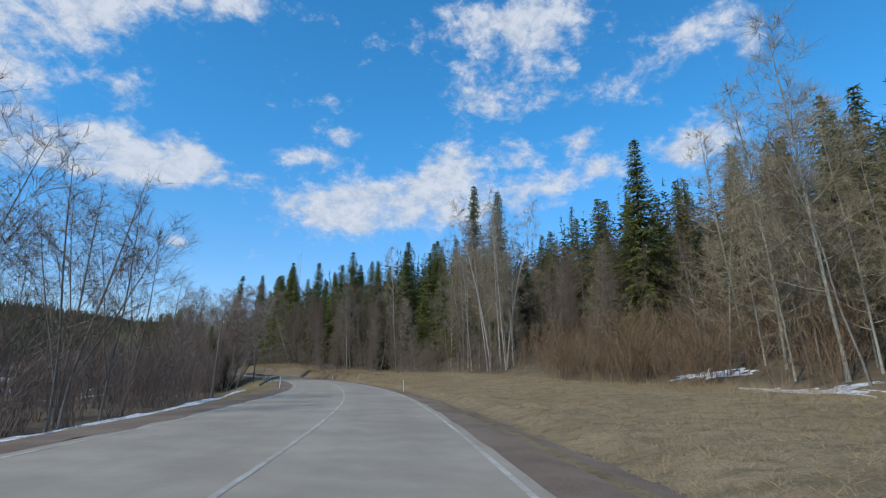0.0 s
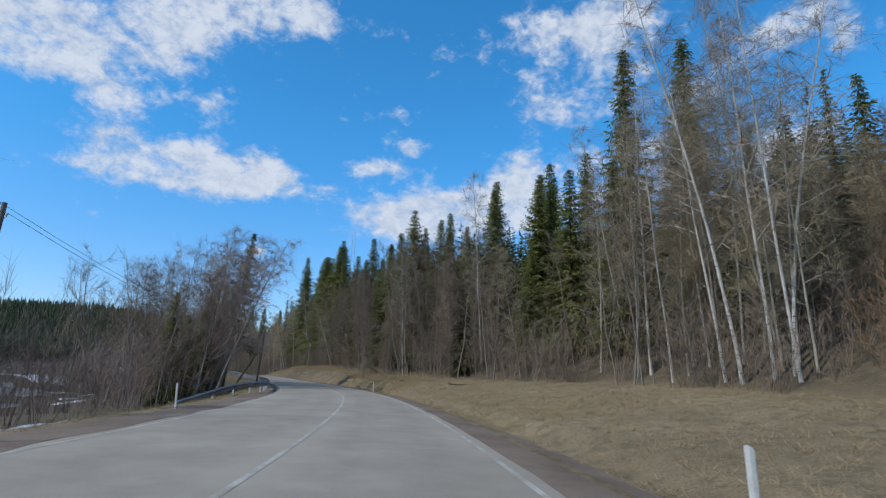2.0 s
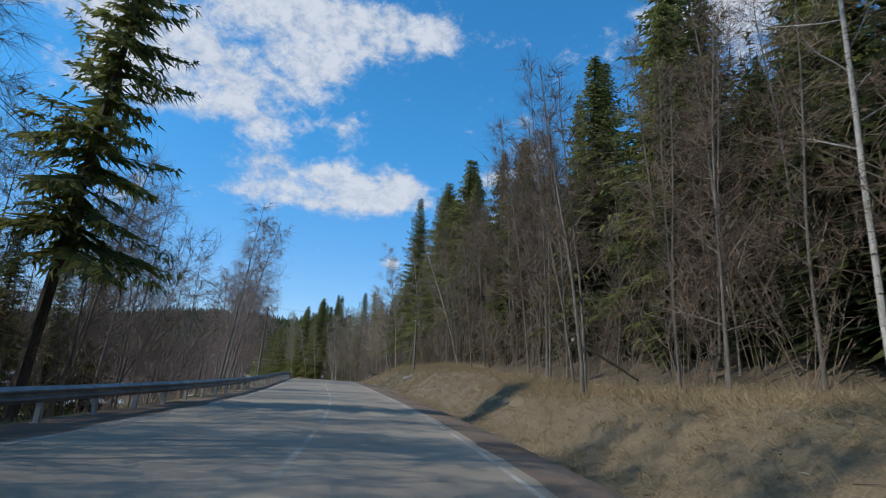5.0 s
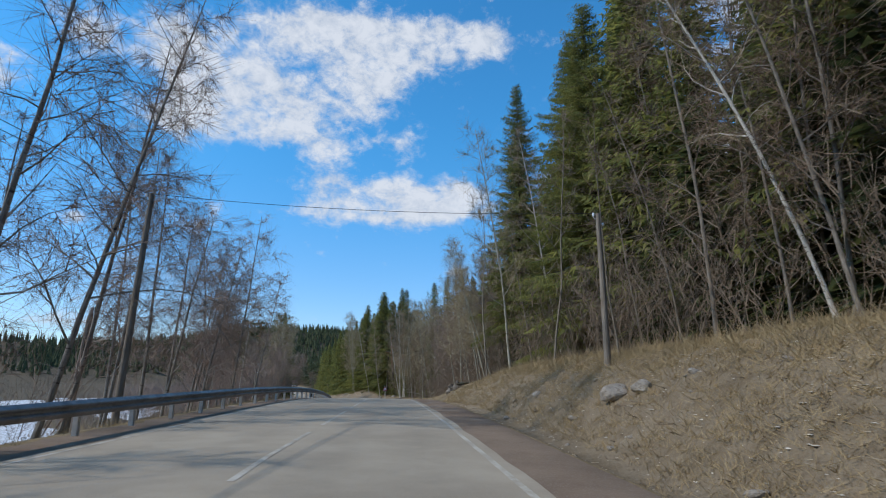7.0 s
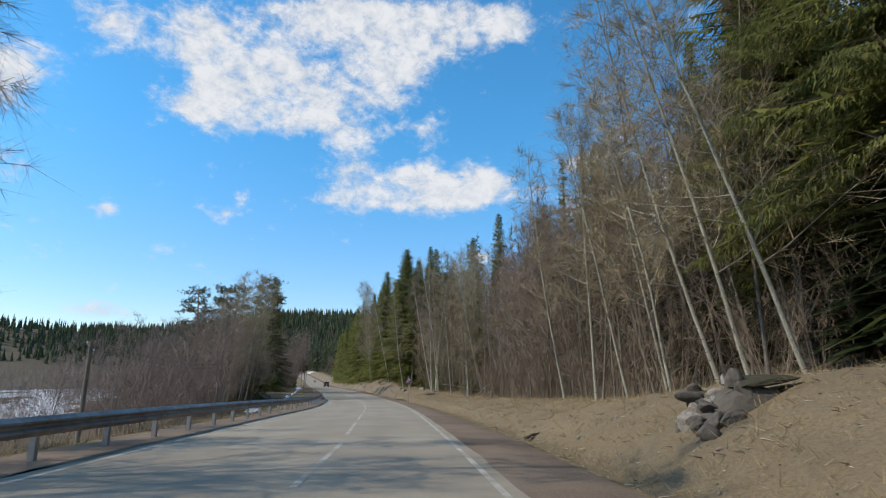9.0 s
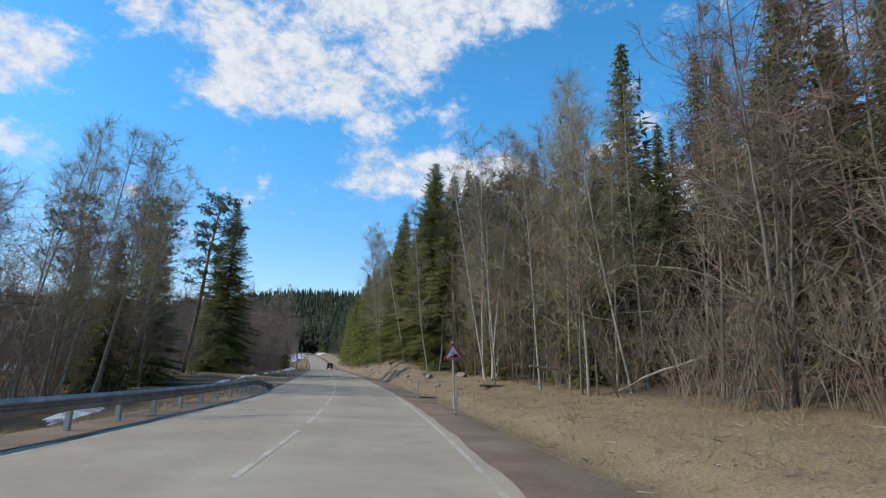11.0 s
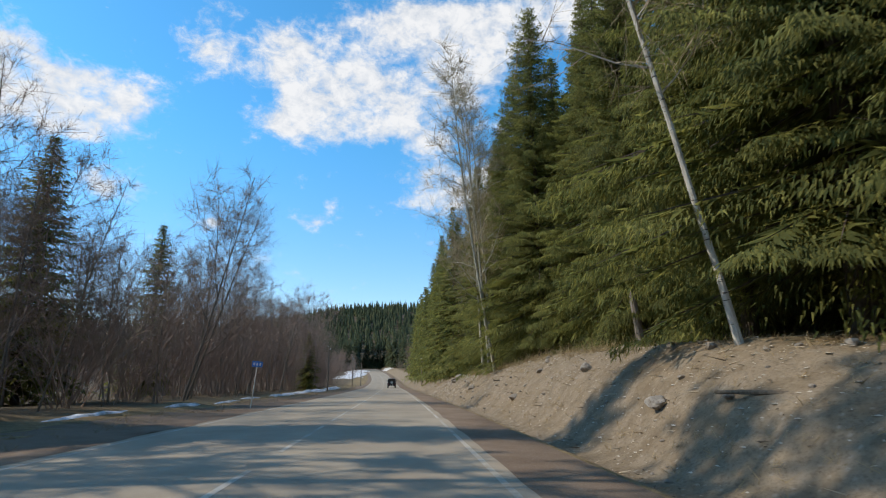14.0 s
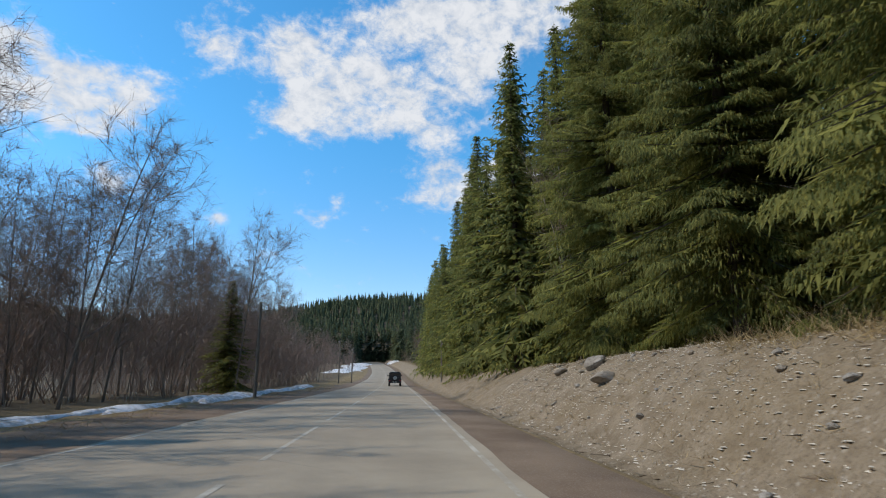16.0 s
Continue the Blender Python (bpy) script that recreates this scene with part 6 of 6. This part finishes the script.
ROCKS = [rock_mesh(k, f) for k, f in ((1, 0.75), (2, 0.6), (3, 0.85), (4, 0.7), (5, 0.55), (6, 0.8))]
# darker set of the same rock shapes, for the outcrop
DARK_ROCKS = [rock_mesh(k + 60, f) for k, f in ((1, 0.75), (2, 0.6), (3, 0.85), (4, 0.7), (5, 0.55), (6, 0.8))]
for me_ in DARK_ROCKS:
    me_.materials.clear()
    me_.materials.append(mat_plain("dark_rock", (0.115, 0.095, 0.075), 0.85, vary=0.6, scale=3))
PEBBLES = [rock_mesh(k + 20, f, 2) for k, f in ((1, 0.75), (2, 0.5), (3, 0.65), (4, 0.6))]
BOULDERS = [(155.0, 7.6, 0.75), (154.0, 7.9, 0.6), (156.2, 6.9, 0.3), (276.4, 9.2, 0.8), (271.9, 11.4, 1.0), (256.2, 9.6, 0.55), (292.6, 7.2, 0.55), (281.9, 9.6, 0.5), (305.7, 6.9, 0.4), (304.6, 7.8, 0.4),
            (339.2, 8.0, 0.9), (341.5, 8.6, 0.7), (321.8, 7.2, 0.45), (320.9, 7.2, 0.55), (345.0, 8.4, 0.5), (263.5, 7.6, 0.4), (283.0, 8.0, 0.45), (286.0, 8.4, 0.4), (299.0, 7.9, 0.5), (162.0, 7.4, 0.35)]


def boulders():
    r = np.random.RandomState(8)
    for s, d, w in BOULDERS:
        ob = new("boulder", ROCKS[r.randint(6)])
        ob.matrix_world = spot(s, d, r.uniform(0, 360), w * 0.12, r.normal(0, 12), r.normal(0, 12)) @ Matrix.Diagonal((w * 1.1, w, w * 0.95, 1))
        tagged(ob, "pale grey granite boulder lying on the bank", "boulder", "boulders on the bank")
    for s0, s1, n, lo, hi in ((147, 168, 34, 0.08, 0.28), (188, 200, 10, 0.06, 0.2), (262, 288, 26, 0.06, 0.22), (284, 328, 110, 0.06, 0.26), (322, 350, 115, 0.06, 0.24)):
        for s, d in scatter(n, s0, s1, 6.0, 9.4, int(s0) + 7):
            w = lo + (hi - lo) * r.rand() ** 2.2
            ob = new("stone", PEBBLES[r.randint(4)])
            ob.matrix_world = spot(s, d, r.uniform(0, 360), w * 0.12, r.normal(0, 15), r.normal(0, 15)) @ Matrix.Diagonal((w * 1.25, w, w, 1))
            tagged(ob, "small pale stone on the bare earth bank", "stone", "stones on the bank")
    root = thing("rock_outcrop", "broken grey rock outcrop with a mossy cap set into the bank", "rock outcrop", spot(190.8, 8.2, 0, -0.3))
    for k in range(26):
        y, z = r.uniform(-0.95, 0.95), r.uniform(0.0, 1.0)
        w = r.uniform(0.28, 0.62)
        ob = new("block", (ROCKS if r.rand() < 0.4 else DARK_ROCKS)[r.randint(6)])
        ob.parent = root
        ob.matrix_basis = pose(-0.55 + 0.75 * z + r.normal(0, 0.10), y * (1 - 0.25 * z), z * 0.85, r.uniform(0, 360), r.uniform(0, 360), r.uniform(0, 360)) @ Matrix.Diagonal((w * 1.3, w, w * 0.8, 1))
    ob = new("core", DARK_ROCKS[0])
    ob.parent = root
    ob.matrix_basis = pose(0.45, 0, 0.25) @ Matrix.Diagonal((1.7, 2.0, 1.6, 1))
    sod = new("turf", rock_mesh(41, 0.3))
    sod.data.materials.clear()
    sod.data.materials.append(MOSS)
    sod.parent = root
    sod["label"] = "dark mossy turf cap"
    sod.matrix_basis = pose(0.62, 0.05, 0.92, 0, -6, 0) @ Matrix.Diagonal((1.25, 1.9, 0.8, 1))


MOSS = mat_plain("dark_moss", (0.055, 0.048, 0.026), 0.95, vary=0.5, scale=5)
boulders()


def log(s, d, length, r0, turn, mat=None, up=0.02, tilt=0.0, name="fallen_log", label="dry fallen log lying in the grass"):
    rr = np.random.RandomState(int(s * 10))
    t = Soup()
    x = np.linspace(-length / 2, length / 2, 6)
    t.tube(np.column_stack([x, rr.normal(0, 0.02 * length, 6), rr.normal(0, 0.008 * length, 6)]), np.linspace(r0, r0 * 0.6, 6), 9)
    ob = new(name, t.mesh(name, mat or DARK_WOOD))
    ob.matrix_world = spot(s, d, turn, r0 * 0.6 + up) @ pose(0, 0, 0, 0, tilt, 0)
    tagged(ob, label, name.replace("_", " "), "fallen wood")


for s, d, l, r0, turn, m in ((256.0, 9.8, 1.9, 0.09, 15, POLE_WOOD), (252.6, 5.15, 1.0, 0.06, 10, DARK_WOOD), (199.0, 6.6, 2.4, 0.05, 60, DARK_WOOD), (259.5, 8.4, 1.0, 0.04, 70, DARK_WOOD), (262.0, 12.6, 3.0, 0.07, 25, POLE_WOOD),
                             (267.0, 8.6, 1.6, 0.05, 110, DARK_WOOD), (290.0, 7.6, 1.4, 0.05, 120, DARK_WOOD), (313.0, 7.6, 1.2, 0.035, 50, POLE_WOOD), (325.0, 7.4, 1.3, 0.03, 80, DARK_WOOD), (98.0, 8.6, 2.2, 0.06, 40, POLE_WOOD), (84.5, 10.5, 3.0, 0.05, 20, DARK_WOOD)):
    log(s, d, l, r0, turn, m)
for s, d, l, r0, turn, tilt in ((264.5, 12.4, 6.5, 0.07, 70, -22), (250.5, 13.0, 7.0, 0.06, 30, 8), (103.5, 11.0, 5.5, 0.05, 60, 14), (120.0, 10.5, 6.0, 0.06, 40, 12), (244.0, 14.0, 6.0, 0.06, 100, 16)):
    log(s, d, l, r0, turn, ASPEN_BARK, 0.9, tilt, "leaning_dead_trunk", "thin dead trunk leaning among the trees")


def stub(s, d, h, r0, mat, lean, label):
    t = Soup()
    t.tube([(0, 0, 0), (0.02, 0, h * 0.5), (0.0, 0.03, h * 0.93), (0.05, 0, h)], [r0 * 1.2, r0, r0 * 0.9, r0 * 0.4], 9)
    ob = new("tree_stub", t.mesh("tree_stub", mat))
    ob.matrix_world = spot(s, d, 0, -0.1, 0, lean)
    tagged(ob, label, "tree stub", "broken tree stubs")


stub(302.5, 11.3, 2.4, 0.15, ALDER_BARK, -6, "broken grey stub at the wood's edge")
stub(171.1, -14.0, 7.5, 0.15, ALDER_BARK, 3, "tall broken alder stub behind the guardrail")
stub(283.6, 11.6, 3.2, 0.10, ALDER_BARK, 5, "grey broken trunk by the bank")


def snow_patch(s, d, ls, ld, seed, high=0.16):
    r = np.random.RandomState(seed)
    n, m = 40, 7
    ph = r.uniform(0, 6.28, 5)
    a = np.arange(n) * 2 * np.pi / n
    edge = 1 + 0.22 * np.sin(2 * a + ph[0]) + 0.16 * np.sin(5 * a + ph[1]) + 0.10 * np.sin(9 * a + ph[2]) + 0.06 * np.sin(17 * a + ph[3])
    rr = np.linspace(0, 1, m)
    A, Rr = np.meshgrid(a, rr, indexing="ij")
    E = np.repeat(edge[:, None], m, 1)
    S, D = s + ls * np.cos(A) * Rr * E, d + ld * np.sin(A) * Rr * E
    z = high * (1 - Rr ** 2.5) * (0.8 + 0.3 * wave(S, D, 2.5, seed)) - 0.03 * Rr
    p = at(S, D) + np.stack([0 * z, 0 * z, z], -1)
    f = []
    for i in range(n):
        for j in range(m - 1):
            f.append([i * m + j, i * m + j + 1, ((i + 1) % n) * m + j + 1, ((i + 1) % n) * m + j])
    me = mesh_np("snow_patch", p.reshape(-1, 3), np.array(f), (SNOW,), smooth=True)
    tagged(new("snow_patch", me), "dirty remnant of old white snow on the ground", "snow patch", "remnants of snow")


r_ = np.random.RandomState(3)
for k, (s, d, ls, ld, h) in enumerate(((33.7, 23.0, 3.4, 1.5, 0.1), (23.4, 21.6, 4.0, 1.8, 0.12), (14.0, 21.5, 4.0, 1.8, 0.14),
                                       (20, -10.5, 9, 1.6, 0.25), (36, -11.2, 10, 1.8, 0.25), (50, -10.8, 8, 1.3, 0.25), (62, -9.3, 5, 0.9, 0.2), (72, -9.5, 3, 0.8, 0.2),
                                       (264, -9.6, 5, 0.32, 0.12), (272, -9.5, 5, 0.34, 0.14), (281, -9.0, 5, 0.28, 0.12), (289, -8.8, 3, 0.24, 0.12), (303, -8.9, 2.6, 0.28, 0.12), (311, -8.6, 2.2, 0.34, 0.14), (318, -8.5, 2.4, 0.3, 0.14), (325, -8.8, 1.8, 0.4, 0.16), (333, -8.4, 2.6, 0.4, 0.18), (339, -8.6, 3.4, 0.6, 0.18), (346, -8.6, 4.2, 0.7, 0.2), (355, -8.3, 4.6, 0.9, 0.35), (362, -8.5, 4, 0.9, 0.3), (370, -8.3, 4.6, 0.7, 0.3), (380, -8.4, 6, 0.7, 0.3), (394, -9.5, 6, 1.0, 0.35), (236, -13, 5, 1.2, 0.2), (252, -12.5, 4, 0.9, 0.2), (520, -14, 22, 6, 0.7), (560, -11, 26, 5, 0.8), (595, -8, 22, 4.5, 0.8), (610, 8.5, 14, 2.5, 0.5))):
    snow_patch(s, d, ls, ld, 100 + k, h)
for k, (s, d, ls, ld) in enumerate(((264, -41, 10, 6), (277, -45, 13, 7), (292, -46, 15, 7), (312, -52, 18, 8), (338, -62, 22, 9), (368, -76, 26, 10))):
    snow_patch(s, d, ls, ld, 300 + k, 0.3)
for k in range(16):
    snow_patch(r_.uniform(165, 330), r_.uniform(-140, -46), r_.uniform(10, 26), r_.uniform(6, 14), 200 + k, 0.35)
for k in range(8):
    snow_patch(r_.uniform(150, 235), r_.uniform(-44, -20), r_.uniform(3, 8), r_.uniform(2, 4), 240 + k, 0.25)


# ---------------------------------------------------------------- grass
def grass():
    r = np.random.RandomState(12)
    S, D, Hh = [], [], []
    for s0, s1, d0, d1, n, h in ((-5, 70, 5.9, 22, 5200, 0.22), (60, 105, 5.9, 14, 3200, 0.26), (95, 150, 5.9, 11.5, 3600, 0.27), (146, 186, 6.4, 11.5, 3600, 0.28), (186, 262, 5.9, 13, 1600, 0.26), (262, 350, 6.2, 11, 900, 0.22), (350, 460, 6.0, 12, 600, 0.25),
                                 (16, 34, 17, 21, 150, 0.8), (300, 335, 8.6, 10.5, 420, 0.55), (140, 176, 8.6, 11.5, 1000, 0.55), (92, 130, 7.6, 10.4, 500, 0.45), (92, 125, 8.2, 10.2, 350, 0.6), (40, 130, -9, -5.3, 700, 0.25), (130, 262, -8, -4.9, 900, 0.28), (262, 400, -7.5, -5.4, 400, 0.2)):
        n = int(n * 1.7)
        S.append(r.uniform(s0, s1, n)), D.append(r.uniform(d0, d1, n)), Hh.append(h * r.uniform(0.5, 1.4, n))
    S, D, Hh = np.concatenate(S), np.concatenate(D), np.concatenate(Hh)
    k = 10
    base = np.repeat(at(S, D, -0.02), k, 0) + np.column_stack([r.normal(0, 0.10, (len(S) * k, 2)), np.zeros(len(S) * k)])
    v = unit(np.column_stack([r.normal(0, 0.75, (len(S) * k, 2)), r.uniform(0.25, 1.0, len(S) * k)])) * (np.repeat(Hh, k) * r.uniform(0.6, 1.3, len(S) * k))[:, None]
    s = Soup()
    s.darts(base, v, unit(np.cross(v, r.normal(0, 1, v.shape))), np.full(len(base), 0.0055))
    ob = new("dry_grass", s.mesh("dry_grass", GRASS))
    tagged(ob, "tufts of dry straw-coloured grass along the verges", "grass", kind="stuff")


def litter(name, label, mat, n, lo, hi, seed):
    """Twigs, bark and dead leaves strewn over the banks."""
    r = np.random.RandomState(seed)
    w = np.array([[140, 190, 1.2], [188, 262, 0.9], [250, 352, 2.4], [84, 140, 0.8]])
    S, D = [], []
    for s0, s1, k in w:
        m = int(n * k / w[:, 2].sum())
        S.append(r.uniform(s0, s1, m)), D.append(5.7 + 6.3 * r.uniform(0, 1, m) ** 1.2)
    S, D = np.concatenate(S), np.concatenate(D)
    a = r.uniform(0, 6.28, len(S))
    v = np.column_stack([np.cos(a), np.sin(a), r.uniform(-0.1, 0.3, len(S))]) * (lo + (hi - lo) * r.rand(len(S)) ** 3)[:, None]
    s = Soup()
    s.spikes(at(S, D, 0.01), v, r.uniform(0.005, 0.016, len(S)))
    tagged(new(name, s.mesh(name, mat)), label, "litter", kind="stuff")


def stone_chips():
    """Gravel-sized stones washed out of the bare bank."""
    r = np.random.RandomState(91)
    v = np.array([(1, 0, 0), (-0.9, 0.1, 0), (0.1, 0.8, 0.1), (0, -0.9, 0), (0.1, 0.1, 0.6), (0, 0, -0.5)], float) * 0.5
    f = np.array([(0, 2, 4), (2, 1, 4), (1, 3, 4), (3, 0, 4), (2, 0, 5), (1, 2, 5), (3, 1, 5), (0, 3, 5)])
    n = 9000
    S = np.concatenate([r.uniform(286, 352, n // 3), r.uniform(324, 352, n // 2), r.uniform(145, 186, n - n // 2 - n // 3)])
    D = 5.8 + 4.4 * r.uniform(0, 1, n) ** 0.9
    stuff("stone_chips", "small pale stone chips on the bare bank", "gravel", [replicate(v, f, at(S, D, -0.004), r.uniform(0, 6.28, n), r.uniform(0.03, 0.06, n), 0.03 + 0.15 * r.rand(n) ** 2.2)], mat_plain("pale_stone", (0.62, 0.555, 0.46), 0.9, vary=0.4, scale=4))


stone_chips()
litter("pale_litter", "dry twigs and straw strewn over the bank", CHIPS, 7000, 0.04, 0.42, 71)
litter("dark_litter", "dark twigs and bark strewn over the bank", DARK_CHIPS, 5000, 0.04, 0.45, 72)
grass()

# ---------------------------------------------------------------- kept-aside trees that were not planted
for kinds in STOCK.values():
    for root, used, plain in kinds:
        if not used:
            for o in (*root.children_recursive, root):
                bpy.data.objects.remove(o)
